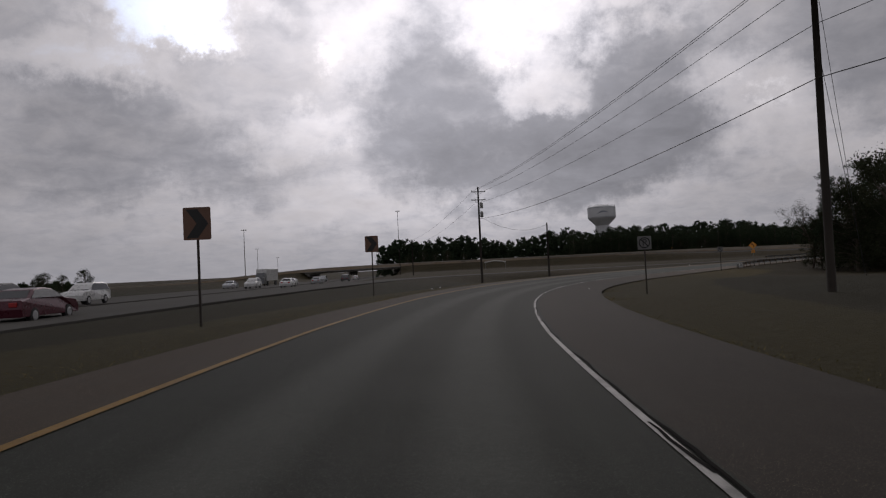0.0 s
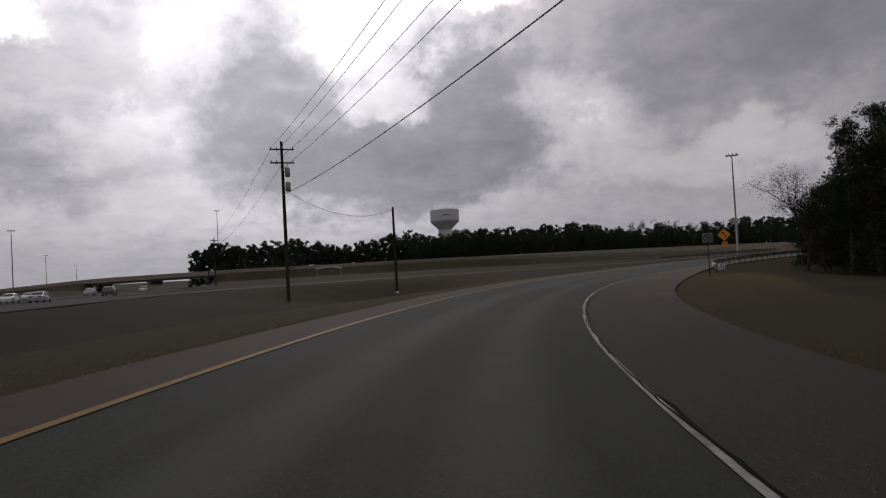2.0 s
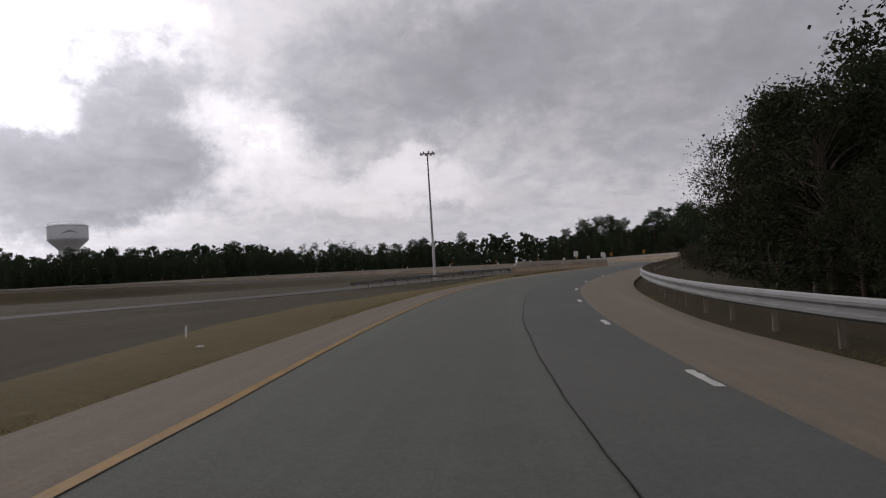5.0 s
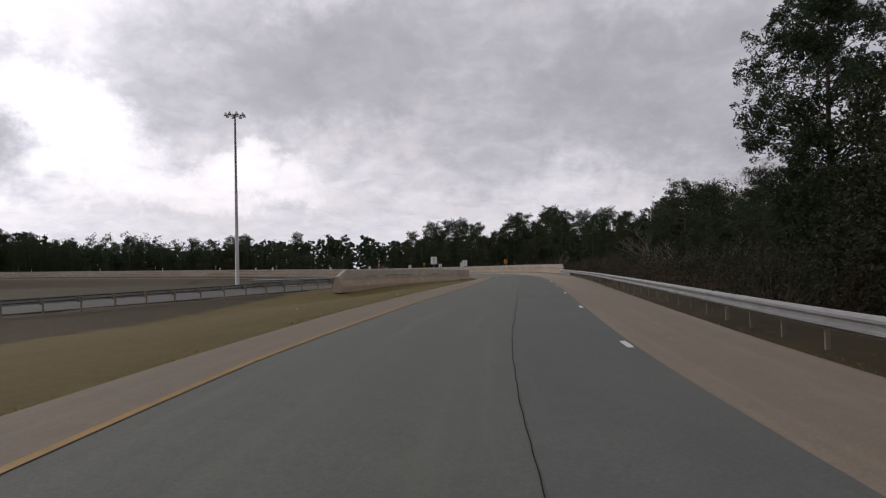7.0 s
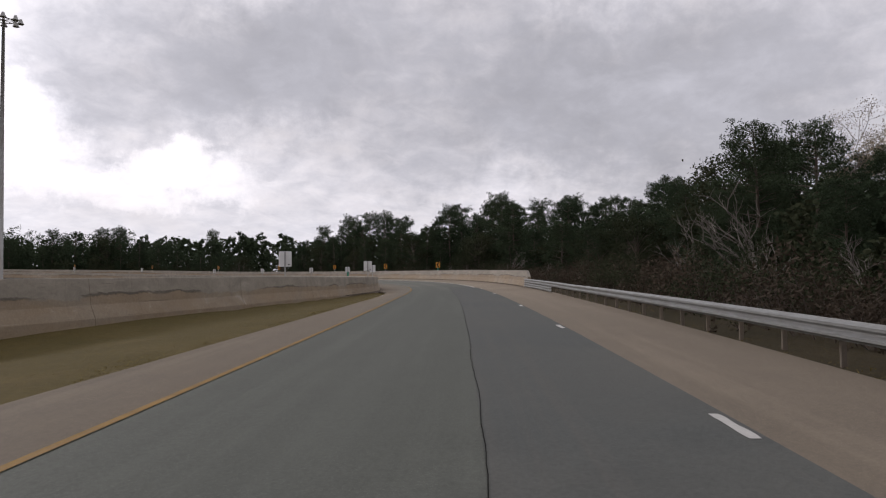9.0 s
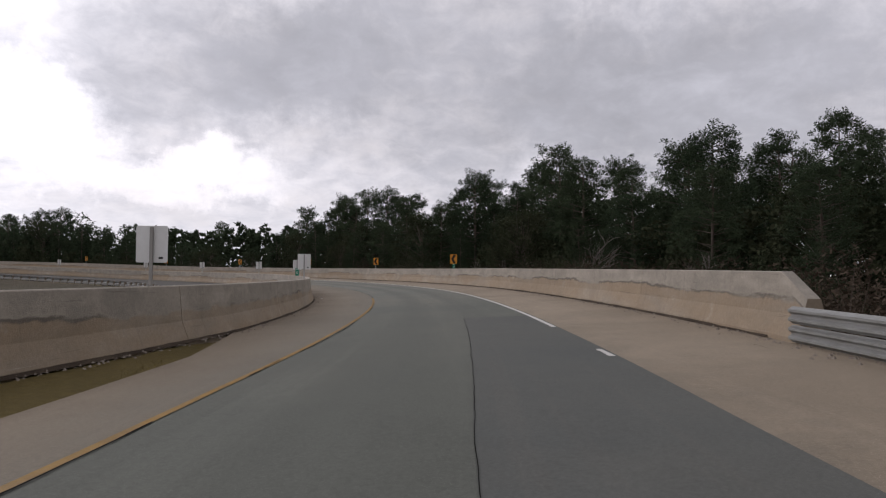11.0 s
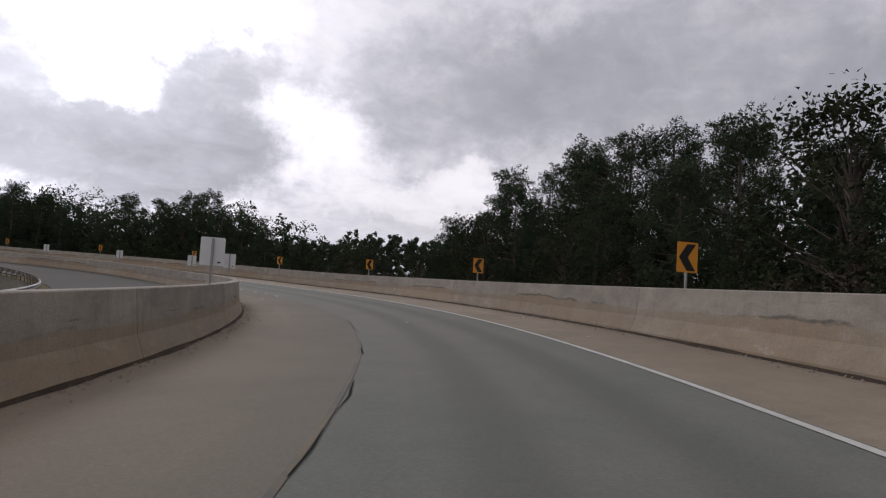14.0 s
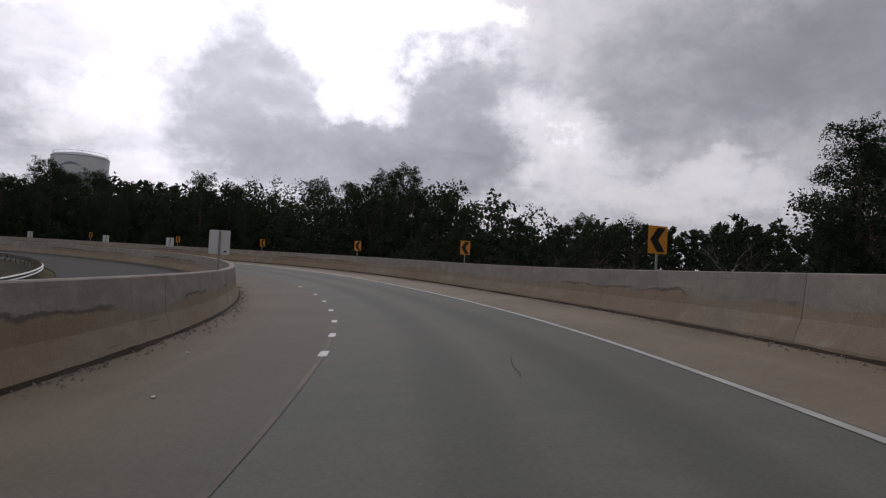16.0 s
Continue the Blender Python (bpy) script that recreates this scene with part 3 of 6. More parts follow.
def ribbon(name, line, s0, s1, left, right, mat, dz=0.0, step=2.0, columns=2, thick=0.0, label="", kind="structure", category=""):
    """A strip of road surface between two side offsets; thick gives it a skirt."""
    n = max(2, int((s1 - s0) / step) + 1)
    s = np.linspace(s0, s1, n)
    l = knots(left, s) if isinstance(left, list) else np.full(n, float(left))
    r = knots(right, s) if isinstance(right, list) else np.full(n, float(right))
    bm = bmesh.new()
    rows = []
    for j in range(columns):
        u = l + (r - l) * j / (columns - 1)
        rows.append([bm.verts.new(p) for p in line.at(s, u, dz)])
    if thick:
        rows.insert(0, [bm.verts.new(v.co - Vector((0, 0, thick))) for v in rows[0]])
        rows.append([bm.verts.new(v.co - Vector((0, 0, thick))) for v in rows[-1]])
    uv = bm.loops.layers.uv.new("run")
    m = len(rows) - 1
    for j, (a, b) in enumerate(zip(rows, rows[1:])):
        for i in range(n - 1):
            face = bm.faces.new((a[i], b[i], b[i + 1], a[i + 1]))
            for loop, (x, y) in zip(face.loops, ((i, j), (i, j + 1), (i + 1, j + 1), (i + 1, j))):
                loop[uv].uv = (float(s[x]), y / m)
    ob = part(name, bm, mat)
    return tagged(ob, label, category or name.replace("_", " "), "", kind)


def offset(table, du):
    return [(s, u + du) for s, u in table]


# opposite carriageway: beside the median wall round the loop, then off to the highway
def opposite_line():
    s = np.arange(740, 186, -4.0)
    u = knots(MEDIAN_U, s) - 4.6
    p = RAMP.at(s, u)
    pts = [tuple(q[:2]) for q in p] + [(80, 153.6), (68, 151.6), (54, 149.0), (40, 145.0), (24, 138.0), (8, 128.5), (-6, 117), (-14.5, 102), (-18.0, 80), (-19.8, 50), (-19.9, 20), (-19.5, -60)]
    line = free_line(pts, 0.0)
    fs, fu, _ = RAMP.find(line.x, line.y)
    on = knots([(-60, 0), (150, 0), (185, 1), (760, 1)], fs)
    zr = np.interp(fs, RAMP.s, RAMP.z) + np.clip(fu, -15, 9) * np.tan(np.radians(np.interp(fs, RAMP.s, RAMP.bank)))
    line.z = np.where(line.y > 128, on * zr + (1 - on) * -0.2, knots([(-80, 0.065), (40, 0.0), (110, -0.2), (900, -0.2)], line.y))
    line.z = np.convolve(np.pad(line.z, 8, mode="edge"), np.ones(17) / 17, "valid")
    line.bank = np.where(line.y > 128, -on * np.interp(fs, RAMP.s, RAMP.bank), 0)
    return line


OPPOSITE = opposite_line()
HIGHWAY = free_line([(-4, -160), (-11, -60), (-15.4, 0), (-17.9, 22), (-21, 50), (-25.5, 100), (-36, 200), (-52, 330), (-90, 620)], [(0, 0.05), (170, 0.0), (500, -2.3), (800, -4.3)], 6.0)


BRIDGE = (586.0, 634.0)


def ground_height(px, py):
    rs, ru, rd = RAMP.find(px, py)
    os_, ou, od = OPPOSITE.find(px, py)
    hs, hu, hd = HIGHWAY.find(px, py)
    edge_l, edge_r = knots(LEFT_EDGE, rs), knots(RIGHT_EDGE, rs)
    out_r = np.maximum(np.where(ru > 0, ru - edge_r, edge_l - ru), 0)
    z_r = np.interp(rs, RAMP.s, RAMP.z) + np.clip(ru, edge_l, edge_r) * np.tan(np.radians(np.interp(rs, RAMP.s, RAMP.bank)))
    z_r = z_r - np.where(out_r > 0, 0.05, 0.14) - 0.02 * np.minimum(out_r, 3)
    reach = knots([(-60, 14), (60, 10), (170, 10), (350, 10), (470, 18), (760, 14)], rs)
    w_r = 1 - eased((out_r - 1.0) / reach)
    w_r = np.where((rs > BRIDGE[0]) & (rs < BRIDGE[1]), 0.0, w_r)
    out_o = np.maximum(np.abs(ou) - 4.3, 0)
    z_o = np.interp(os_, OPPOSITE.s, OPPOSITE.z) + np.clip(ou, -4.6, 4.6) * np.tan(np.radians(np.interp(os_, OPPOSITE.s, OPPOSITE.bank))) - np.where(out_o > 0, 0.02, 0.14)
    w_o = 1 - eased((out_o - 0.8) / np.where(np.interp(os_, OPPOSITE.s, OPPOSITE.z) > 1.2, 14.0, 9.0))
    w_o = np.where((rs > BRIDGE[0]) & (rs < BRIDGE[1]), 0.0, w_o)
    out_h = np.maximum(np.maximum(-hu - 27, hu - 1.0), 0)
    w_h = 1 - eased((out_h - 1) / 14)
    nat = -0.5 - 2.3 * np.exp(-(((px - 12) / 14) ** 2 + ((py - 104) / 22) ** 2))
    right = (ru > 0) & (rs > 62) & (rs < 330)
    nat = np.where(right, -1.2, nat)
    far = np.hypot(px - 80, py - 170)
    nat = nat - 1.8 * eased((far - 160) / 240)
    bumps = np.array([noise.noise(Vector((a * 0.09, b * 0.09, 0.3))) for a, b in zip(px.ravel(), py.ravel())]).reshape(px.shape)
    top = np.maximum(np.maximum(w_r, w_o), w_h)
    z = (w_r ** 2 * z_r + w_o ** 2 * z_o + w_h ** 2 * (np.interp(hs, HIGHWAY.s, HIGHWAY.z) - np.where(out_h > 0, 0.02, 0.11))) / np.maximum(w_r ** 2 + w_o ** 2 + w_h ** 2, 1e-6)
    z = z * top + (nat + 0.25 * bumps) * (1 - top)
    z = np.where(out_r <= 0.01, np.minimum(z, z_r), z)
    z = np.where(out_o <= 0.01, np.minimum(z, z_o), z)
    return z


def build_ground():
    def axis(lo, hi, fine, far):
        inner = np.arange(lo, hi + 0.01, fine)
        steps = fine * 1.22 ** np.arange(1, 60)
        out = np.cumsum(steps)
        out = out[out < far]
        return np.concatenate((lo - out[::-1], inner, hi + out))

    xs, ys = axis(-66, 236, 1.5, 3500), axis(-44, 376, 1.5, 3500)
    gx, gy = np.meshgrid(xs, ys, indexing="ij")
    gz = ground_height(gx, gy)
    nx, ny = gx.shape
    idx = np.arange(nx * ny).reshape(nx, ny)
    quads = np.stack([idx[:-1, :-1], idx[1:, :-1], idx[1:, 1:], idx[:-1, 1:]], -1).reshape(-1, 4)
    me = bpy.data.meshes.new("ground")
    me.from_pydata(np.stack([gx, gy, gz], -1).reshape(-1, 3).tolist(), [], quads.tolist())
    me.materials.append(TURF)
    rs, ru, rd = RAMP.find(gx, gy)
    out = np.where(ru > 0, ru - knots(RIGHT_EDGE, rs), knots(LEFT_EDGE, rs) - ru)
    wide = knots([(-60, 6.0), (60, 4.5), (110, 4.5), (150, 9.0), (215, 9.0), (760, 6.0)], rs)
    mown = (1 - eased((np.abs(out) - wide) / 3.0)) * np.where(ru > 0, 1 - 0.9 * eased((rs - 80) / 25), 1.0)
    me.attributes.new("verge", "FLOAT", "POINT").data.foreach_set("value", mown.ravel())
    # full dimming on the early stretch, fading out along the ramp
    dim_share = 1 - eased((rs - 55) / 60)
    me.attributes.new("damp", "FLOAT", "POINT").data.foreach_set("value", dim_share.ravel())
    me.polygons.foreach_set("use_smooth", [True] * len(me.polygons))
    return tagged(new("ground", me), "tan and olive winter turf with shallow swales", "ground", "", "structure")


def ground_at(x, y):
    return float(ground_height(np.array([float(x)]), np.array([float(y)]))[0])


build_ground()
ribbon("road", RAMP, -60, 740, offset(YELLOW_U, -0.06), offset(WHITE_U, 0.12), LANE, columns=5, thick=0.0, label="grey worn asphalt ramp lane", category="road")
ribbon("shoulder_inner", RAMP, -60, 740, LEFT_EDGE, offset(YELLOW_U, -0.06), SHOULDER, columns=3, thick=0.12, label="dusty tan asphalt shoulder beside the yellow line", category="road shoulder")
ribbon("shoulder_outer", RAMP, -60, 740, offset(WHITE_U, 0.12), RIGHT_EDGE, SHOULDER_R, columns=3, thick=0.12, label="dusty tan asphalt shoulder beside the white line", category="road shoulder")
ribbon("asphalt_patch", RAMP, 94.5, 222, [(94.5, 0.78), (98, 0.66), (105, 0.56), (113, 0.5), (140, 0.35), (165, 0.15), (207, 0.14), (213, 0.4), (222, 0.9)], [(94.5, 2.15), (100, 2.16), (145, 2.42), (165, 2.5), (208, 2.66), (217, 2.84), (222, 2.98)], PATCH, 0.005, columns=2, label="darker newer asphalt strip laid in the lane", category="road patch")
ribbon("opposite_road", OPPOSITE, 0, float(OPPOSITE.s[-1]), -4.3, 4.3, FARROAD, thick=0.12, columns=3, step=3.0, label="pale grey opposite ramp carriageway", category="road")
ribbon("highway_near", HIGHWAY, 0, float(HIGHWAY.s[-1]), -8.2, 0.5, FARROAD, thick=0.12, columns=2, step=10.0, label="pale grey highway carriageway", category="road")
ribbon("highway_far", HIGHWAY, 0, float(HIGHWAY.s[-1]), -25.0, -9.8, FARROAD, thick=0.12, columns=2, step=10.0, label="pale grey far highway carriageway", category="road")

ribbon("yellow_line", RAMP, -60, 240, offset(YELLOW_U, -0.05), offset(YELLOW_U, 0.05), YELLOW, 0.009, step=1.0, label="worn yellow edge line", category="road marking")
ribbon("faded_line", RAMP, 240, 286, offset(YELLOW_U, -0.04), offset(YELLOW_U, 0.03), GHOST, 0.009, step=1.0, label="almost worn away edge line", category="road marking")
ribbon("faded_line", RAMP, 286, 740, offset(YELLOW_U, -0.04), offset(YELLOW_U, 0.03), FADED, 0.009, step=1.0, label="almost worn away tan edge line", category="road marking")
ribbon("white_line", RAMP, -60, 94.3, offset(WHITE_U, -0.04), offset(WHITE_U, 0.03), WORNWHITE, 0.009, step=1.0, label="worn solid white edge line", category="road marking")
ribbon("white_line", RAMP, 218, 740, offset(WHITE_U, -0.06), offset(WHITE_U, 0.06), WHITE, 0.009, step=1.0, label="solid white edge line", category="road marking")


def crack(name, line, s0, s1, table, seed, width=0.035, wander=0.05, label="thin dark tar filled crack", gaps=0.0):
    """A wandering dark joint in the surface, wider and narrower along its run."""
    rng = random.Random(seed)
    s = np.arange(s0, s1, 0.25)
    base = knots(table, s)
    walk_u, u = [], 0.0
    for _ in s:
        u = u * 0.93 + rng.uniform(-wander, wander) * 0.5
        walk_u.append(u)
    w = np.array([max(0.004, width * (0.55 + 0.9 * noise.noise(Vector((a * 0.6, seed, 0.0))))) for a in s])
    bm = bmesh.new()
    l = [bm.verts.new(p) for p in line.at(s, base + np.array(walk_u) - w, 0.012)]
    r = [bm.verts.new(p) for p in line.at(s, base + np.array(walk_u) + w, 0.012)]
    for i in range(len(s) - 1):
        if noise.noise(Vector((float(s[i]) * 0.35, seed * 3.1, 2.0))) < gaps:
            bm.faces.new((l[i], r[i], r[i + 1], l[i + 1]))
    return tagged(part(name, bm, SEAL), label, "road crack", "", "structure")


crack("crack", RAMP, -50, 92, offset(WHITE_U, 0.04), 1, 0.02, 0.03, gaps=0.25)
crack("crack", RAMP, -50, 92, offset(WHITE_U, -0.005), 9, 0.02, 0.04, gaps=-0.12)
crack("crack", RAMP, 205, 283, offset(YELLOW_U, 0.05), 2, 0.015, 0.04, gaps=0.06)
crack("crack", RAMP, 94.5, 222, [(94.5, 0.78), (98, 0.66), (105, 0.56), (113, 0.5), (140, 0.35), (165, 0.15), (207, 0.14), (213, 0.4), (222, 0.9)], 3, 0.005, 0.02, gaps=0.8)
for s_, u_ in ((213, 5.4), (229, 0.2), (300, 1.0), (281, 5.2), (196, 4.2)):
    crack("crack", RAMP, s_, s_ + 4, [(s_, u_), (s_ + 4, u_ + 0.6)], s_ * 0.37, 0.005, 0.1, gaps=-0.1)


def paint_mark(s, u, long, wide, mat, label, turn=0.0):
    bm = bmesh.new()
    n = 6
    rng = random.Random(int(s * 10))
    rows = []
    for i in range(n + 1):
        a = s - long / 2 + long * i / n
        rows.append([bm.verts.new(p) for p in RAMP.at(np.array([a, a]), np.array([u - wide / 2 + rng.uniform(-0.012, 0.012), u + wide / 2 + rng.uniform(-0.012, 0.012)]), 0.011)])
    for a, b in zip(rows, rows[1:]):
        bm.faces.new((a[0], a[1], b[1], b[0]))
    return tagged(part("lane_dash", bm, mat), label, "road marking", "lane dashes", "structure")


for s_ in (99.4, 105.5, 112.2, 119.5, 128, 137.5, 147.5, 157.5, 167.5, 178, 188, 202.5, 213):
    paint_mark(s_, float(knots(WHITE_U, s_)), 0.95, 0.105, WHITE, "short worn white lane dash")
for s_ in (303.6, 306.6, 310, 314, 318.5, 323, 329):
    paint_mark(s_, float(knots(YELLOW_U, s_)), 0.7, 0.14, WHITE, "short white dash on the faded edge line")

# ---- barriers, guard rails ---------------------------------------------------
WALL_H = 1.27


def wall_mesh(line, table, s0, s1, taper0=0.0, taper1=0.0, flare=1.0):
    """One cast length of safety-shape wall between s0 and s1."""
    profile = [(-0.34, -0.35), (-0.34, 0.08), (-0.20, 0.48), (-0.125, WALL_H - 0.02), (-0.105, WALL_H), (0.105, WALL_H), (0.125, WALL_H - 0.02), (0.20, 0.48), (0.34, 0.08), (0.34, -0.35)]
    n = max(2, int((s1 - s0) / 2.0) + 1)
    ss = np.linspace(s0, s1, n)
    if taper0:
        ss = np.sort(np.append(ss, s0 + taper0))
    bm = bmesh.new()
    rings = []
    for s in ss:
        u = float(knots(table, s))
        top = 1.0
        if taper0 and s < s0 + taper0:
            top = 0.62 + 0.38 * (s - s0) / taper0
        rings.append([bm.verts.new(line.at(float(s), u + du, 0.0) * np.array([1, 1, 0]) + np.array([0, 0, float(line.at(float(s), u)[2]) + (dz if dz < 0.5 else 0.48 + (dz - 0.48) * ((top * WALL_H - 0.48) / (WALL_H - 0.48)))])) for du, dz in profile])
    uv = bm.loops.layers.uv.new("run")
    for i, (a, b) in enumerate(zip(rings, rings[1:])):
        for j in range(len(profile) - 1):
            face = bm.faces.new((a[j], b[j], b[j + 1], a[j + 1]))
            for loop, (x, y) in zip(face.loops, ((i, j), (i + 1, j), (i + 1, j + 1), (i, j + 1))):
                loop[uv].uv = (float(ss[x]) + (0 if j < 4 else 317.0), profile[y][1])
    bm.faces.new(rings[0][::-1])
    bm.faces.new(rings[-1])
    bmesh.ops.recalc_face_normals(bm, faces=bm.faces)
    return bm


def wall(name, line, table, s0, s1, label, length=9.0, taper=0.0):
    root = empty(name, Matrix(), label, "concrete barrier", "", "structure")
    s, i = s0, 0
    while s < s1 - 0.5:
        e = min(s + length, s1)
        part("segment", wall_mesh(line, table, s, e - 0.018, taper if i == 0 else 0.0), BARRIER, root)
        s, i = e, i + 1
    return root


wall("wall_outer", RAMP, OUTER_U, 213.6, 586, "tall tan concrete safety barrier with stained joints", taper=0.9)
wall("wall_median", RAMP, MEDIAN_U, 172, 586, "weathered grey-brown concrete median barrier", taper=1.3)


def swept_soil(table, side, s0, s1, seed):
    """A low uneven bank of dark dirt swept against a barrier's foot."""
    s = np.arange(s0, s1, 0.3)
    bm = bmesh.new()
    rows = []
    for a in s:
        w = 0.03 + 0.10 * max(0.0, 0.5 + noise.noise(Vector((float(a) * 0.35, seed, 0)))) + 0.05 * noise.noise(Vector((float(a) * 1.7, seed, 3)))
        u = float(knots(table, float(a))) + side * 0.335
        h = 0.03 + 0.22 * max(0.01, w - 0.03)
        rows.append([bm.verts.new(RAMP.at(float(a), u + side * d, z)) for d, z in ((0.0, h + 0.02), (max(0.02, w * 0.5), h * 0.5 + 0.01), (max(0.04, w), 0.004))])
    for a, b in zip(rows, rows[1:]):
        for j in range(2):
            bm.faces.new((a[j], a[j + 1], b[j + 1], b[j]))
    bmesh.ops.recalc_face_normals(bm, faces=bm.faces)
    return tagged(part("dirt", bm, SOIL, smooth=True), "dark dirt swept against the barrier foot", "dirt", "", "stuff")


swept_soil(MEDIAN_U, 1, 206, 420, 3.0)
swept_soil(OUTER_U, -1, 214.6, 420, 8.0)


def beam(bm, pts, top, out):
    """W-shaped steel rail along plan points; out is +1 or -1 for the side that faces traffic."""
    prof = [(0.0, 0.0), (0.015, -0.02), (0.08, -0.055), (0.08, -0.095), (0.02, -0.14), (0.02, -0.17), (0.08, -0.215), (0.08, -0.255), (0.015, -0.29), (0.0, -0.31)]
    rows = []
    for i, p in enumerate(pts):
        a, b = pts[max(i - 1, 0)], pts[min(i + 1, len(pts) - 1)]
        d = Vector((b[0] - a[0], b[1] - a[1], 0)).normalized()
        side = Vector((d.y, -d.x, 0)) * out
        rows.append([bm.verts.new(Vector(p) + side * x + Vector((0, 0, top + z))) for x, z in prof] + [bm.verts.new(Vector(p) + side * (x - 0.006) + Vector((0, 0, top + z))) for x, z in reversed(prof)])
    for a, b in zip(rows, rows[1:]):
        m = len(a)
        for j in range(m):
            bm.faces.new((a[j], a[(j + 1) % m], b[(j + 1) % m], b[j]))
    bm.faces.new(rows[0])
    bm.faces.new(rows[-1][::-1])
    bmesh.ops.recalc_face_normals(bm, faces=bm.faces)
    return bm


def post_mesh():
    bm = bmesh.new()
    box(bm, -0.042, 0.042, -0.03, 0.03, -0.75, 0.70, 0.006)
    return mesh_of("post", bm, WOOD)


def block_mesh():
    bm = bmesh.new()
    box(bm, -0.07, 0.07, -0.034, 0.034, 0.44, 0.74, 0.006)
    return mesh_of("blockout", bm, WOOD)


POST_MESH, BLOCK_MESH = post_mesh(), block_mesh()


def guardrail(places, side, label, group="", pitch=1.9, lift=0.0, doubled=0.0):
    """A rail along many plan points (x, y, z of the ground), with timber posts behind it."""
    root = empty("guardrail", Matrix(), label, "guardrail", group)
    p = np.array(places)
    run = np.concatenate(([0], np.cumsum(np.linalg.norm(np.diff(p[:, :2], axis=0), axis=1))))
    total = run[-1]

    def at(d):
        return Vector([float(np.interp(d, run, p[:, i])) for i in range(3)])

    d = 0.0
    while d < total - 0.5:
        e = min(d + 7.62, total)
        pts = [at(t) for t in np.linspace(d, e, 5)]
        part("rail", beam(bmesh.new(), pts, 0.76 + lift, side), STEEL, root)
        if doubled and e > total - doubled:
            part("rail", beam(bmesh.new(), pts, 0.43 + lift, side), STEEL, root)
        d = e
    d = 0.4
    while d < total:
        a, b = at(d), at(min(d + 0.3, total + 0.3) if d + 0.3 < total else d - 0.3)
        t = (b - a) if d + 0.3 < total else (a - b)
        rz = math.degrees(math.atan2(-t.x, t.y))
        for name, me, back in (("post", POST_MESH, 0.24), ("blockout", BLOCK_MESH, 0.10)):
            ob = new(name, me)
            ob.parent = root
            ob.matrix_basis = pose(a.x, a.y, a.z + lift, 0, 0, rz) @ Matrix.Translation((-side * back, 0, 0))
        d += pitch if not (doubled and d > total - doubled) else pitch / 2
    return root


RAIL_U = [(93, 5.85), (95, 5.35), (98, 4.75), (101, 4.35), (105, 4.1), (110, 4.15), (118, 4.5), (130, 4.95), (150, 5.3), (165, 5.3), (200, 5.8), (214, 6.1)]
s_ = np.arange(94.0, 214.5, 1.9)
guardrail(RAMP.at(s_, knots(RAIL_U, s_) + 0.1, -0.10), -1, "long galvanised guardrail on timber posts beside the shoulder", doubled=7.0)
s_ = np.arange(178, 520, 3.0)
guardrail(RAMP.at(s_, knots(MEDIAN_U, s_) - 9.7, -0.08), 1, "galvanised guardrail round the inside of the loop", pitch=2.0)
lr = free_line([(84.5, 149.6), (76, 147.6), (68, 145.8), (58, 143.6)], 0.0, 2.0)
guardrail([(a, b, ground_at(a, b)) for a, b in zip(lr.x, lr.y)], 1, "galvanised guardrail leading up to the median barrier end")


def rail_terminal(at):
    """Boxed end of the rail with a slanted black and white warning plate."""
    root = empty("rail_terminal", at, "grey guardrail end box with striped warning plate", "guardrail end")
    bm = bmesh.new()
    box(bm, -0.12, 0.22, -0.35, 0.25, 0.30, 0.80, 0.03)
    part("end_box", bm, STEEL, root)
    bm = bmesh.new()
    box(bm, -0.08, 0.08, -0.05, 0.05, -0.75, 0.5, 0.008)
    part("post", bm, WOOD, root)
    bm = bmesh.new()
    box(bm, 0.22, 0.80, -0.36, -0.345, 0.28, 0.80)
    plate = part("warning_plate", bm, SIGNWHITE, root, "white plate with dark slanted stripes")
    for i in range(4):
        bm = bmesh.new()
        x = 0.20 + i * 0.17
        v = []
        for a, b in ((x, 0.30), (x + 0.09, 0.30), (x + 0.33, 0.78), (x + 0.24, 0.78)):
            v.append((min(max(a, 0.225), 0.795), b))
        front = [bm.verts.new((a, -0.364, b)) for a, b in v]
        back = [bm.verts.new((a, -0.360, b)) for a, b in v]
        bm.faces.new(front)
        for j in range(4):
            if (front[j].co - front[(j + 1) % 4].co).length > 1e-4:
                bm.faces.new((front[j], back[j], back[(j + 1) % 4], front[(j + 1) % 4]))
        part("stripe", bm, INK, plate)
    return root


rail_terminal(RAMP.spot(93.6, 5.72, -0.05) @ Matrix.Scale(0.85, 4))


# ---- signs -----------------------------------------------------------------
def plate_mesh(w, h, r=0.04, t=0.004):
    """A sheet with rounded corners in the xz plane, facing -y."""
    bm = bmesh.new()
    out = []
    for cx, cz, a0 in ((w / 2 - r, h / 2 - r, 0), (-w / 2 + r, h / 2 - r, 90), (-w / 2 + r, -h / 2 + r, 180), (w / 2 - r, -h / 2 + r, 270)):
        for k in range(4):
            a = radians(a0 + 30 * k)
            out.append((cx + r * math.cos(a), cz + r * math.sin(a)))
    f = [bm.verts.new((x, -t / 2, z)) for x, z in out]
    b = [bm.verts.new((x, t / 2, z)) for x, z in out]
    bm.faces.new(f)
    bm.faces.new(b[::-1])
    for i in range(len(f)):
        bm.faces.new((f[i], b[i], b[(i + 1) % len(f)], f[(i + 1) % len(f)]))
    bmesh.ops.recalc_face_normals(bm, faces=bm.faces)
    return bm


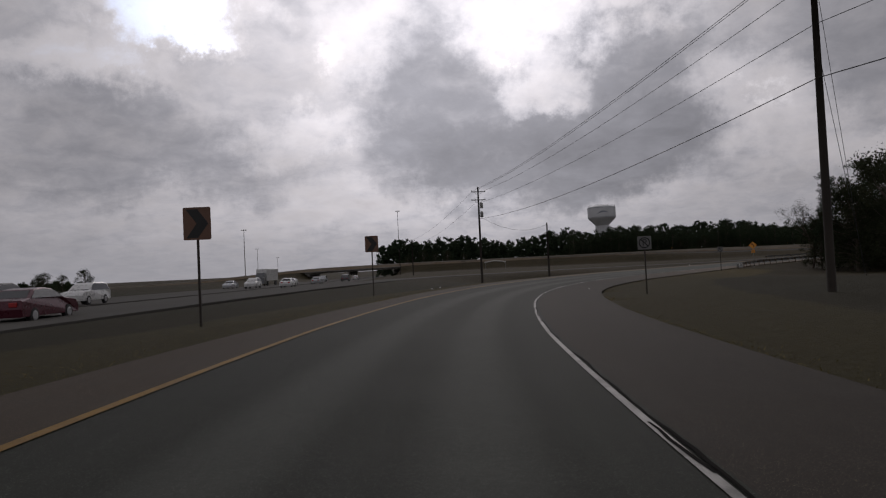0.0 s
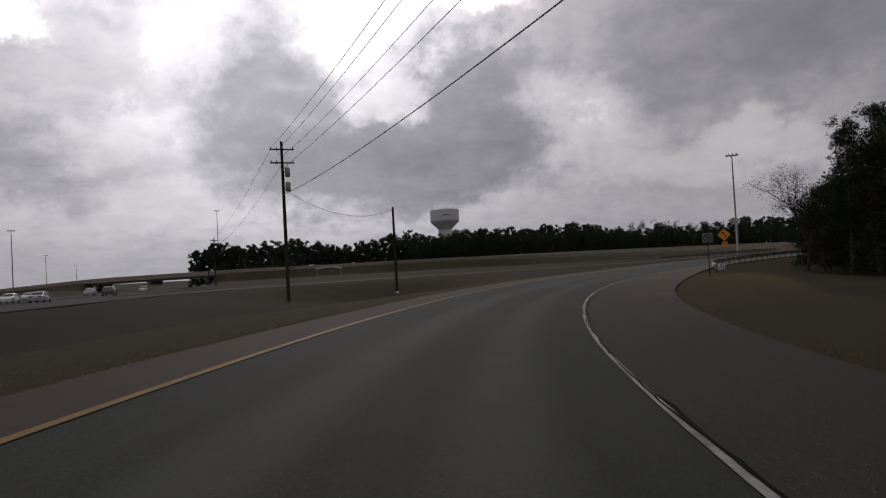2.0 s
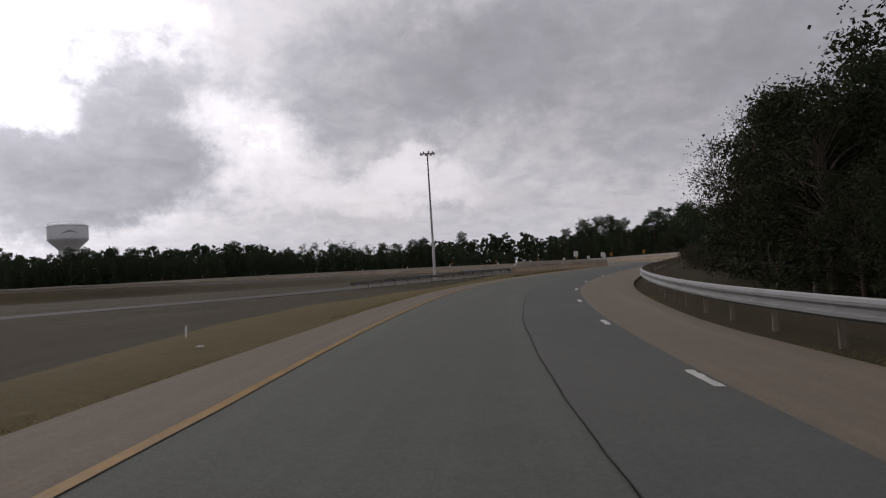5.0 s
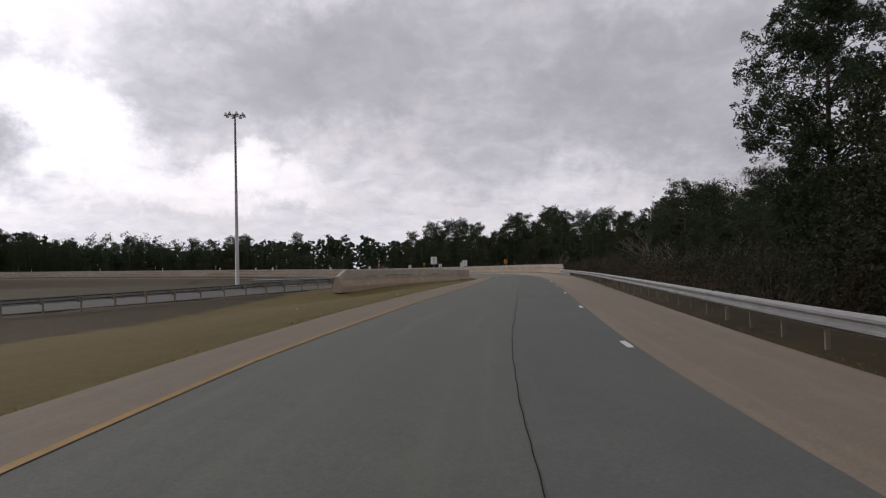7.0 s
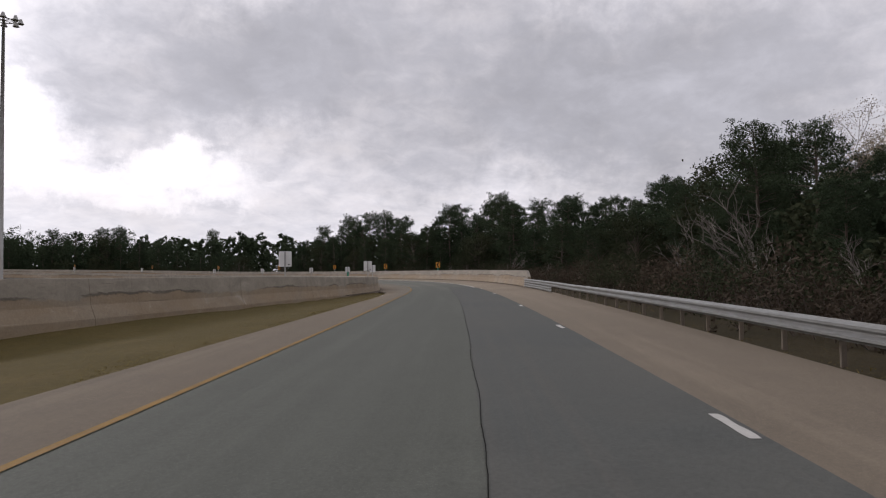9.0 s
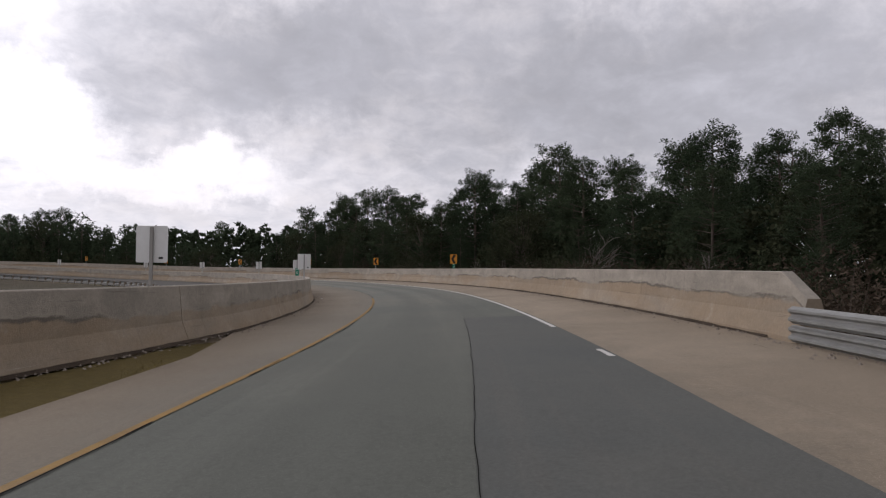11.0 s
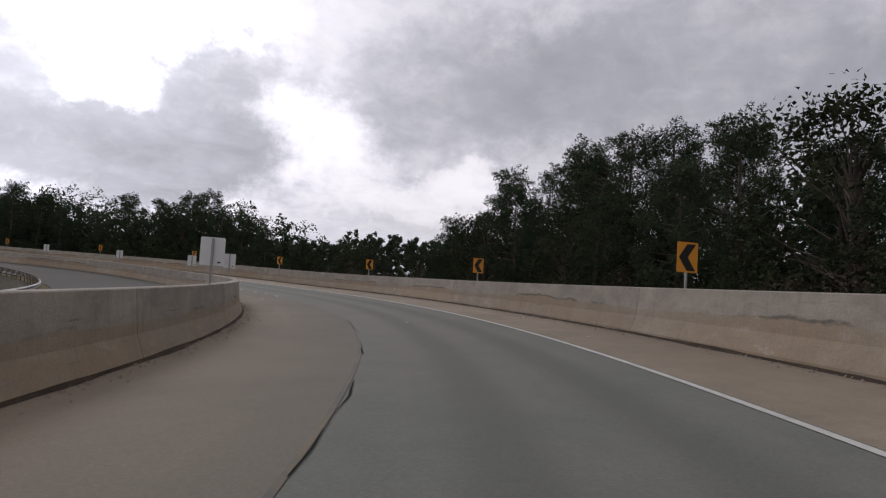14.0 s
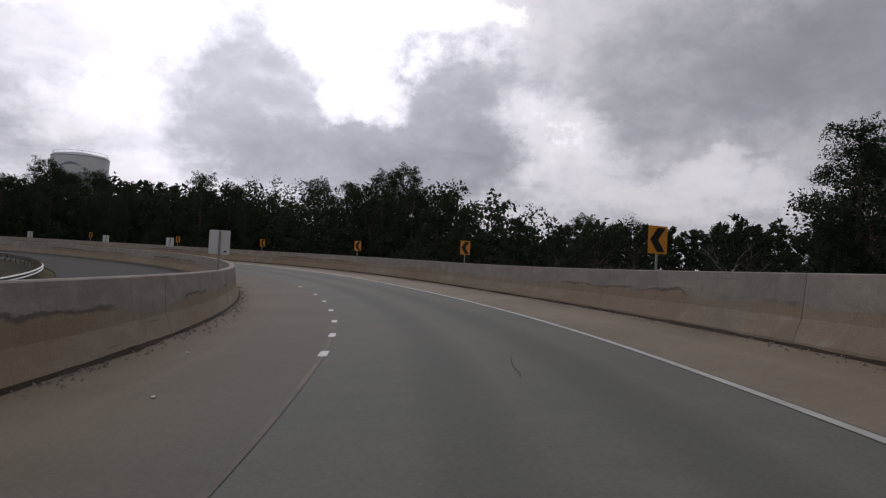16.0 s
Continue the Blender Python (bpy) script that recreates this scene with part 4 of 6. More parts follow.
def slab(points, y0, y1):
    """A flat figure in the xz plane between two depths."""
    bm = bmesh.new()
    f = [bm.verts.new((x, y0, z)) for x, z in points]
    b = [bm.verts.new((x, y1, z)) for x, z in points]
    bm.faces.new(f)
    bm.faces.new(b[::-1])
    for i in range(len(f)):
        bm.faces.new((f[i], b[i], b[(i + 1) % len(f)], f[(i + 1) % len(f)]))
    bmesh.ops.recalc_face_normals(bm, faces=bm.faces)
    bmesh.ops.triangulate(bm, faces=bm.faces)
    return bm


def letters(name, text, size, mat, parent, x, z, y=-0.008, spread=1.0):
    """Raised lettering in the built-in font, facing -y."""
    cu = bpy.data.curves.new(name, "FONT")
    cu.body, cu.size, cu.extrude, cu.align_x, cu.align_y = text, size, 0.0015, "CENTER", "CENTER"
    tmp = bpy.data.objects.new(name, cu)
    me = bpy.data.meshes.new_from_object(tmp)
    bpy.data.objects.remove(tmp)
    me.transform(Matrix.LocRotScale((x, y, z), Euler((radians(90), 0, 0)), (spread, 1, 1)))
    me.materials.clear()
    me.materials.append(mat)
    ob = new(name, me)
    ob.parent = parent
    return ob


def sign_post(root, low, high, r=0.03, mat=None, y=0.03):
    bm = bmesh.new()
    box(bm, -r, r, y - r, y + r, low, high, 0.004)
    return part("post", bm, mat or POSTST, root)


def chevron_sign(at, to_left, low, label, group="curve chevrons", face=None):
    """An orange-yellow 0.76 x 0.91 m plate with a black bent arrow; its centre is the origin."""
    root = empty("chevron_sign", at, label, "road sign", group)
    plate = part("panel", plate_mesh(0.76, 0.91), face or AMBER, root)
    part("backing", plate_mesh(0.75, 0.90), ALUM, root, "bare metal back", at=Matrix.Translation((0, 0.006, 0)))
    k = -1 if to_left else 1
    shape = [(-0.30, -0.40), (0.02, -0.40), (0.31, 0.0), (0.02, 0.40), (-0.30, 0.40), (-0.01, 0.0)]
    pts = [(k * x, z) for x, z in shape]
    part("arrow", slab(pts, -0.006, -0.0025), INK, plate, "black arrow")
    sign_post(root, low, 0.40, mat=SHADESTEEL if face else None)
    return root


for s_, z_ in ((254, 2.45), (273.5, 2.45), (290.8, 2.45), (308.7, 2.5), (326.8, 2.5), (345, 2.5), (364.5, 2.5), (382.5, 2.5), (400.5, 2.5), (418.5, 2.5), (436.5, 2.5)):
    s_ += 1.3
    u_ = float(knots(OUTER_U, s_)) + 0.2
    x_, y_, zb = RAMP.at(s_, u_)
    zc = float(np.interp(s_, RAMP.s, RAMP.z)) + z_
    chevron_sign(pose(float(x_), float(y_), zc, 0, 0, RAMP.turn(s_) + 12) @ Matrix.Diagonal((0.84, 1, 0.84, 1)), True, (float(zb) + WALL_H - zc - 0.75) / 0.84, "orange chevron sign pointing round the curve, on the barrier")
chevron_sign(pose(-7.9, 18.2, 2.92, 0, 0, 6), False, ground_at(-7.9, 18.2) - 2.92 - 0.5, "brownish chevron sign, backlit shade in its colour, on a thin post in the grass", face=SHADEAMBER)
chevron_sign(pose(-6.3, 37.6, 2.88, 0, 0, -2), False, ground_at(-6.3, 37.6) - 2.88 - 0.5, "brownish chevron sign, backlit shade in its colour, on a thin post in the grass", face=SHADEAMBER)


def sign_back(at, low, mile=False):
    """A chevron that faces the other way: bare sheet, stiffener and post towards the ramp."""
    root = empty("sign", at, "bare aluminium back of a road sign on the median barrier", "road sign", "signs on the median")
    part("panel", plate_mesh(0.64, 0.77), ALUM, root)
    part("face", plate_mesh(0.63, 0.76), AMBER, root, "orange-yellow face", at=Matrix.Translation((0, 0.006, 0)))
    sign_post(root, low, 0.36, 0.032, y=-0.04)
    bm = bmesh.new()
    box(bm, 0.14, 0.23, -0.008, -0.003, -0.31, -0.265)
    part("sticker", bm, INK, root, "small dark sticker")
    return root


def mile_marker(at):
    root = empty("mile_marker", at, "small green milepost sign with white letters", "road sign")
    p = part("panel", plate_mesh(0.30, 0.58, 0.02), SIGNGREEN, root)
    letters("lettering", "MILE", 0.105, SIGNWHITE, p, 0, 0.20)
    letters("digit", "0", 0.27, SIGNWHITE, p, 0, -0.06)
    return root


for s_ in (195.5, 216, 236.5, 258.5, 278, 298, 315, 338, 357, 376, 395, 414, 433, 452):
    u_ = float(knots(MEDIAN_U, s_))
    x_, y_, zb = RAMP.at(s_, u_)
    top = float(zb) + WALL_H
    sign_back(pose(float(x_), float(y_), top + 0.88, 0, 0, RAMP.turn(s_) + 4), -0.99)
    if abs(s_ - 258.5) < 0.1:
        mile_marker(pose(float(x_), float(y_), top + 0.30, 0, 0, RAMP.turn(s_) + 8) @ Matrix.Translation((0, -0.09, 0)))


x_, y_, zb = RAMP.at(255.3, float(knots(OUTER_U, 255.3)) + 0.2)
mile_marker(pose(float(x_), float(y_), float(np.interp(255.3, RAMP.s, RAMP.z)) + 1.83, 0, 0, RAMP.turn(255.3) + 12) @ Matrix.Translation((0, -0.03, 0)) @ Matrix.Diagonal((0.85, 1, 0.8, 1)))


def no_parking_sign(x, y, z, turn):
    root = empty("no_parking_sign", pose(x, y, z, 0, 0, turn), "grey no-parking symbol sign, backlit shade in its colour, on a steel post", "road sign", "parking signs")
    p = part("panel", plate_mesh(0.61, 0.61, 0.04), SHADEWHITE, root)
    letters("letter", "P", 0.42, INK, p, 0.0, 0.0)
    bm = bmesh.new()
    n = 28
    rings = []
    for r in (0.205, 0.255):
        rings.append([bm.verts.new((r * math.cos(math.tau * i / n), -0.011, r * math.sin(math.tau * i / n))) for i in range(n)])
    for i in range(n):
        bm.faces.new((rings[0][i], rings[0][(i + 1) % n], rings[1][(i + 1) % n], rings[1][i]))
    c = 0.7071 * 0.23
    q = [bm.verts.new((a, -0.0115, b)) for a, b in ((-c - 0.018, c - 0.018), (-c + 0.018, c + 0.018), (c + 0.018, -c + 0.018), (c - 0.018, -c - 0.018))]
    bm.faces.new(q)
    part("ring", bm, INK, p, "dark ring with a slash")
    sign_post(root, ground_at(x, y) - z - 0.4, 0.28, mat=SHADESTEEL)
    return root


no_parking_sign(7.35, 31.4, 2.08, -6)
no_parking_sign(26.7, 78.2, 1.93, -34)


def curve_sign(x, y, z, turn):
    """Orange-yellow diamond with a bent arrow, and a speed plate under it."""
    root = empty("curve_warning_sign", pose(x, y, z, 0, 0, turn) @ Matrix.Scale(0.88, 4), "orange diamond left-curve sign with a 30 MPH plate", "road sign")
    bm = plate_mesh(0.80, 0.80, 0.05)
    bmesh.ops.rotate(bm, verts=bm.verts, cent=(0, 0, 0), matrix=Matrix.Rotation(radians(45), 3, "Y"))
    p = part("panel", bm, AMBER, root)
    stem = [(0.07, -0.30), (0.15, -0.30), (0.15, -0.05), (0.11, 0.08), (0.0, 0.17), (-0.05, 0.11), (0.04, 0.03), (0.07, -0.07)]
    part("arrow_stem", slab(stem, -0.008, -0.003), INK, p)
    part("arrow_head", slab([(-0.22, 0.20), (0.03, 0.27), (-0.10, 0.02)], -0.008, -0.003), INK, p)
    q = part("speed_plate", plate_mesh(0.46, 0.46, 0.03), AMBER, root, at=Matrix.Translation((0.02, 0, -0.87)))
    letters("number", "30", 0.27, INK, q, 0, 0.06)
    letters("unit", "MPH", 0.11, INK, q, 0, -0.15)
    sign_post(root, (ground_at(x, y) - z - 0.4) / 0.88, 0.42)
    return root


curve_sign(34.1, 87.9, 2.33, -36)


# ---- poles and wires -------------------------------------------------------
def utility_pole(x, y, top, arms, label, turn=0.0, cans=0):
    z0 = ground_at(x, y)
    root = empty("utility_pole", pose(x, y, z0, 0, 0, turn), label, "utility pole", "utility poles")
    h = top - z0
    bm = bmesh.new()
    tube(bm, [(0, 0, -1.0), (0, 0, h * 0.5), (0, 0, h)], [0.19, 0.16, 0.12], 12)
    part("shaft", bm, POLE, root, smooth=True)
    for az, half in arms:
        bm = bmesh.new()
        box(bm, -half, half, -0.16, -0.05, h - az - 0.06, h - az + 0.06, 0.01)
        arm = part("crossarm", bm, POLE, root)
        for k in (-0.92, -0.45, 0.92):
            bm = bmesh.new()
            lathe(bm, [(0.03, 0), (0.06, 0.03), (0.045, 0.07), (0.06, 0.11), (0.03, 0.17)], 8, (k * half, -0.1, h - az + 0.06))
            part("insulator", bm, POSTST, arm)
        bm = bmesh.new()
        tube(bm, [(-half * 0.6, -0.1, h - az - 0.05), (0, -0.14, h - az - 0.65)], 0.018, 5)
        tube(bm, [(half * 0.6, -0.1, h - az - 0.05), (0, -0.14, h - az - 0.65)], 0.018, 5)
        part("brace", bm, POSTST, arm)
    for i in range(cans):
        bm = bmesh.new()
        lathe(bm, [(0.2, 0), (0.24, 0.04), (0.24, 0.75), (0.2, 0.84), (0.06, 0.9)], 14, (0.42, -0.1, h - 3.3 - 1.35 * i))
        can = part("transformer", bm, POSTST, root, "grey round transformer can", smooth=True)
    return root


utility_pole(-0.5, 103.2, 13.4, [(0.75, 1.1), (2.0, 1.1)], "dark wooden utility pole with crossarms and two transformers", 12, 2)
utility_pole(11.0, 116.9, 8.2, [], "short dark wooden utility pole with a box low down", 0)
utility_pole(-20.8, 194.9, 9.8, [(0.4, 0.9)], "dark wooden utility pole far off", 10)
utility_pole(-33.0, 262, 9.3, [(0.4, 0.9)], "dark wooden utility pole far off", 10)
utility_pole(14.6, 29.5, 14.0, [(0.7, 1.1)], "tall dark wooden utility pole on the verge", -25)
utility_pole(31, -30, 14.2, [(0.7, 1.1)], "tall dark wooden utility pole on the verge", -25)
bm = bmesh.new()
box(bm, -0.18, 0.18, -0.16, 0.16, 0, 0.62, 0.02)
tagged(part("utility_box", bm, ALUM, at=pose(11.0, 116.55, -2.2)), "pale grey meter box strapped to a wooden pole", "utility box")


def wire(a, b, sag, label="dark sagging overhead cable", r=0.016):
    a, b = Vector(a), Vector(b)
    n = 24
    pts = [a.lerp(b, i / n) - Vector((0, 0, sag * 4 * (i / n) * (1 - i / n))) for i in range(n + 1)]
    bm = bmesh.new()
    tube(bm, pts, r, 5)
    return tagged(part("cable", bm, WIRE, smooth=True), label, "cable", "overhead cables")


for da, db in (((-1.0, 0.0), (-1.0, 13.6)), ((0.1, 0.3), (0.0, 14.2)), ((1.0, 0.0), (1.0, 13.6))):
    wire((-0.5 + da[0], 103.2, 12.8 + da[1]), (14.6 + db[0], 29.5, db[1]), 0.9)
    wire((14.6 + db[0], 29.5, db[1]), (31 + db[0], -30, db[1]), 0.9)
wire((-0.5, 103.1, 10.9), (14.5, 29.5, 11.0), 0.8)
wire((-0.4, 103.1, 8.5), (14.5, 29.5, 8.7), 1.0, "thick dark sagging telephone cable", 0.024)
wire((14.5, 29.5, 8.7), (31, -30, 8.7), 1.0, "thick dark sagging telephone cable", 0.024)
wire((14.5, 29.5, 11.0), (31, -30, 11.0), 0.8)
wire((-0.4, 103.2, 8.9), (11.0, 116.9, 7.9), 1.5, "slack dark cable between two poles", 0.02)
wire((-1.5, 103.2, 12.7), (-21.6, 194.9, 9.4), 1.2)
wire((-0.4, 103.2, 11.5), (-20.8, 194.9, 8.3), 1.4)
wire((14.7, 29.5, 13.0), (19.5, 36.0, 0.0), 0.0, "thin steel guy wire of a pole", 0.012)
wire((14.7, 29.5, 9.5), (18.5, 34.0, 0.0), 0.0, "thin steel guy wire of a pole", 0.012)


def high_mast(x, y, z0, top, label, ring=1.15):
    root = empty("high_mast_light", pose(x, y, z0, 0, 0, 20), label, "light mast", "high mast lights")
    h = top - z0
    bm = bmesh.new()
    tube(bm, [(0, 0, -0.6), (0, 0, h * 0.5), (0, 0, h)], [0.30, 0.21, 0.12], 14)
    part("mast", bm, POSTST, root, smooth=True)
    bm = bmesh.new()
    lathe(bm, [(0.45, -0.6), (0.45, 0.35), (0.38, 0.5), (0.30, 0.5)], 14)
    part("footing", bm, DECK, root, "grey concrete footing")
    bm = bmesh.new()
    n = 20
    tube(bm, [(ring * 0.62 * math.cos(math.tau * i / n), ring * 0.62 * math.sin(math.tau * i / n), h - 0.15) for i in range(n + 1)], 0.05, 6, cap=False)
    hoop = part("ring", bm, POSTST, root)
    for i in range(8):
        a = math.tau * i / 8
        bm = bmesh.new()
        c, s = math.cos(a), math.sin(a)
        tube(bm, [(0.1 * c, 0.1 * s, h - 0.15), (ring * 0.85 * c, ring * 0.85 * s, h - 0.1)], 0.03, 5)
        lathe(bm, [(0.10, 0.22), (0.13, 0.16), (0.17, 0.0), (0.30, -0.22), (0.27, -0.26)], 10, (ring * c, ring * s, h - 0.05))
        part("lamp_head", bm, POSTST, hoop)
    return root


high_mast(107.9, 196.9, ground_at(107.9, 196.9), 25.7, "tall grey high-mast light pole inside the loop", 1.35)
for x_, y_, t_ in ((-54.8, 433, 39.0), (-131, 362, 26.8), (-194, 567, 24.2), (-215, 690, 19.2)):
    high_mast(x_, y_, -3.0, t_, "distant slim high-mast light pole", 1.3)


def water_tower(x, y):
    root = empty("water_tower", pose(x, y, -1.2), "pale grey water tower with a wide round tank", "water tower")
    bm = bmesh.new()
    lathe(bm, [(6.2, -0.5), (5.4, 4), (5.0, 12), (4.9, 27), (5.0, 28.2)], 40)
    part("stem", bm, TANK, root, smooth=True)
    for i in range(20):
        a = math.tau * i / 20
        bm = bmesh.new()
        tube(bm, [(5.35 * math.cos(a), 5.35 * math.sin(a), 4), (4.98 * math.cos(a), 4.98 * math.sin(a), 12), (4.9 * math.cos(a), 4.9 * math.sin(a), 27.5)], 0.16, 5)
        part("flute", bm, TANK, root)
    bm = bmesh.new()
    lathe(bm, [(4.9, 27.6), (5.3, 28.6), (9.4, 32.6), (10.2, 33.6), (10.25, 34.0), (10.25, 40.9), (10.1, 41.5), (9.6, 41.9), (4.0, 43.0), (0.6, 43.2)], 56)
    tank = part("tank", bm, TANK, root, smooth=True)
    for z in (33.9, 41.0):
        bm = bmesh.new()
        tube(bm, [(10.32 * math.cos(math.tau * i / 56), 10.32 * math.sin(math.tau * i / 56), z) for i in range(57)], 0.10, 5, cap=False)
        part("seam_band", bm, TANKMARK, tank)
    bm = bmesh.new()
    tube(bm, [(9.7 * math.cos(math.tau * i / 40), 9.7 * math.sin(math.tau * i / 40), 42.9) for i in range(41)], 0.05, 4, cap=False)
    for i in range(20):
        a = math.tau * i / 20
        tube(bm, [(9.7 * math.cos(a), 9.7 * math.sin(a), 41.8), (9.7 * math.cos(a), 9.7 * math.sin(a), 42.9)], 0.04, 4)
    part("handrail", bm, POSTST, tank)
    # plain swash on the tank's side, facing the road
    bm = bmesh.new()
    low, high = [], []
    for i in range(18):
        t = i / 17
        a = radians(-118 + 46 * t)
        z = 36.2 + 1.2 * math.sin(t * 2.6)
        low.append(bm.verts.new((10.27 * math.cos(a), 10.27 * math.sin(a), z)))
        high.append(bm.verts.new((10.27 * math.cos(a), 10.27 * math.sin(a), z + 0.15 + 0.9 * math.sin(math.pi * t))))
    for i in range(17):
        bm.faces.new((low[i], low[i + 1], high[i + 1], high[i]))
    part("painted_swash", bm, TANKMARK, tank, "plain dull painted swash")
    return root


water_tower(88.7, 508.0)

# ---- overpass --------------------------------------------------------------
def overpass():
    root = empty("overpass_bridge", Matrix(), "grey concrete overpass across the highway on round columns", "bridge")
    s0, s1 = BRIDGE
    s = np.arange(s0 - 1, s1 + 1.1, 3.0)
    bm = bmesh.new()
    sec = [(-16.0, -0.15), (8.2, -0.15), (8.2, -0.55), (6.5, -0.65), (-14.3, -0.65), (-16.0, -0.55)]
    rings = [[bm.verts.new(RAMP.at(float(a), u) * np.array([1, 1, 1]) + np.array([0, 0, dz])) for u, dz in sec] for a in s]
    for a, b in zip(rings, rings[1:]):
        for j in range(len(sec)):
            bm.faces.new((a[j], a[(j + 1) % len(sec)], b[(j + 1) % len(sec)], b[j]))
    bm.faces.new(rings[0])
    bm.faces.new(rings[-1][::-1])
    bmesh.ops.recalc_face_normals(bm, faces=bm.faces)
    part("deck", bm, DECK, root)
    for u in (-13, -9.5, -6, -2.5, 1, 4.5, 7.2):
        bm = bmesh.new()
        rr = []
        for a in s:
            p = RAMP.at(float(a), u)
            rr.append([bm.verts.new((p[0], p[1] + dy, p[2] + dz)) for dy, dz in ((-0.25, -0.6), (0.25, -0.6), (0.25, -1.35), (-0.25, -1.35))])
        for a, b in zip(rr, rr[1:]):
            for j in range(4):
                bm.faces.new((a[j], a[(j + 1) % 4], b[(j + 1) % 4], b[j]))
        part("girder", bm, DECK, root)
    for sc in (s0 + 3, (s0 + s1) / 2 + 1, s1 - 3):
        bm = bmesh.new()
        p, q = RAMP.at(sc, -14.5), RAMP.at(sc, 7.5)
        zt = min(p[2], q[2]) - 1.35
        box(bm, p[0] - 0.6, p[0] + 0.6, min(p[1], q[1]), max(p[1], q[1]), zt - 1.0, zt, 0.05)
        cap = part("pier_cap", bm, DECK, root)
        for u in (-12, -6, 0, 6):
            c = RAMP.at(sc, u)
            bm = bmesh.new()
            lathe(bm, [(0.55, 0), (0.55, zt - 1.0 + 0.6)], 14, (c[0], c[1], -0.6))
            part("column", bm, DECK, root, smooth=True)
    return root


overpass()
wall("parapet_south", RAMP, [(0, -14.6)], 480, 735, "pale concrete parapet of the overpass", 12.0)
wall("parapet_north", RAMP, OUTER_U, 586, 735, "pale concrete parapet of the overpass", 12.0)
wall("parapet_middle", RAMP, MEDIAN_U, 586, 735, "pale concrete median parapet of the overpass", 12.0)

# ---- trees -----------------------------------------------------------------
def leafing(verts, faces, centre, n, spread, size, rng, flat=0.75, slim=0.45):
    """Adds n small bent leaf sprays about a point."""
    for _ in range(n):
        d = Vector((rng.gauss(0, 1), rng.gauss(0, 1), rng.gauss(0, flat)))
        c = centre + d * spread * 0.5
        a = Vector((rng.gauss(0, 1), rng.gauss(0, 1), rng.gauss(0.25, 0.8))).normalized()
        b = a.cross(Vector((rng.gauss(0, 1), rng.gauss(0, 1), rng.gauss(0, 1)))).normalized()
        l, w = size * rng.uniform(0.7, 1.35), size * slim * rng.uniform(0.7, 1.3)
        i = len(verts)
        verts += [c - a * l * 0.5, c + b * w * 0.5 + a * l * 0.06, c + a * l * 0.5, c - b * w * 0.5 - a * l * 0.05]
        faces.append((i, i + 1, i + 2, i + 3))


def slivers(verts, faces, centre, n, spread, size, rng, slim=0.5):
    """Adds n small three-cornered leaf sprays on a rough shell about a point."""
    for _ in range(n):
        d = Vector((rng.gauss(0, 1), rng.gauss(0, 1), rng.gauss(0, 0.8))).normalized()
        c = centre + d * spread * rng.uniform(0.6, 1.12)
        a = (d * 0.5 + Vector((rng.gauss(0, 1), rng.gauss(0, 1), rng.gauss(0.2, 0.8)))).normalized()
        b = a.cross(Vector((rng.gauss(0, 1), rng.gauss(0, 1), rng.gauss(0, 1)))).normalized()
        l, w = size * rng.uniform(0.7, 1.35), size * slim * rng.uniform(0.7, 1.3)
        i = len(verts)
        verts += [c - a * l * 0.5 - b * w * 0.5, c - a * l * 0.4 + b * w * 0.5, c + a * l * 0.6]
        faces.append((i, i + 1, i + 2))


def leaf_mesh(name, verts, faces, mat):
    me = bpy.data.meshes.new(name)
    me.from_pydata([tuple(v) for v in verts], [], faces)
    me.materials.append(mat)
    return me


def limb(bm, a, b, r0, r1, rng, bend=0.12, sides=5, steps=4):
    d = b - a
    off = Vector((rng.uniform(-1, 1), rng.uniform(-1, 1), rng.uniform(-0.3, 1))) * d.length * bend
    pts = [a.lerp(b, t) + off * math.sin(math.pi * t) for t in (i / steps for i in range(steps + 1))]
    tube(bm, pts, [r0 + (r1 - r0) * i / steps for i in range(steps + 1)], sides)
    return pts


def finish_tree(name, bm, bark, crowns, label, category, group):
    root = empty(name, Matrix(), label, category, group)
    part("trunk", bm, bark, root, smooth=True)
    for nm, v, f, mat in crowns:
        ob = new(nm, leaf_mesh(nm, v, f, mat))
        ob.parent = root
    return root


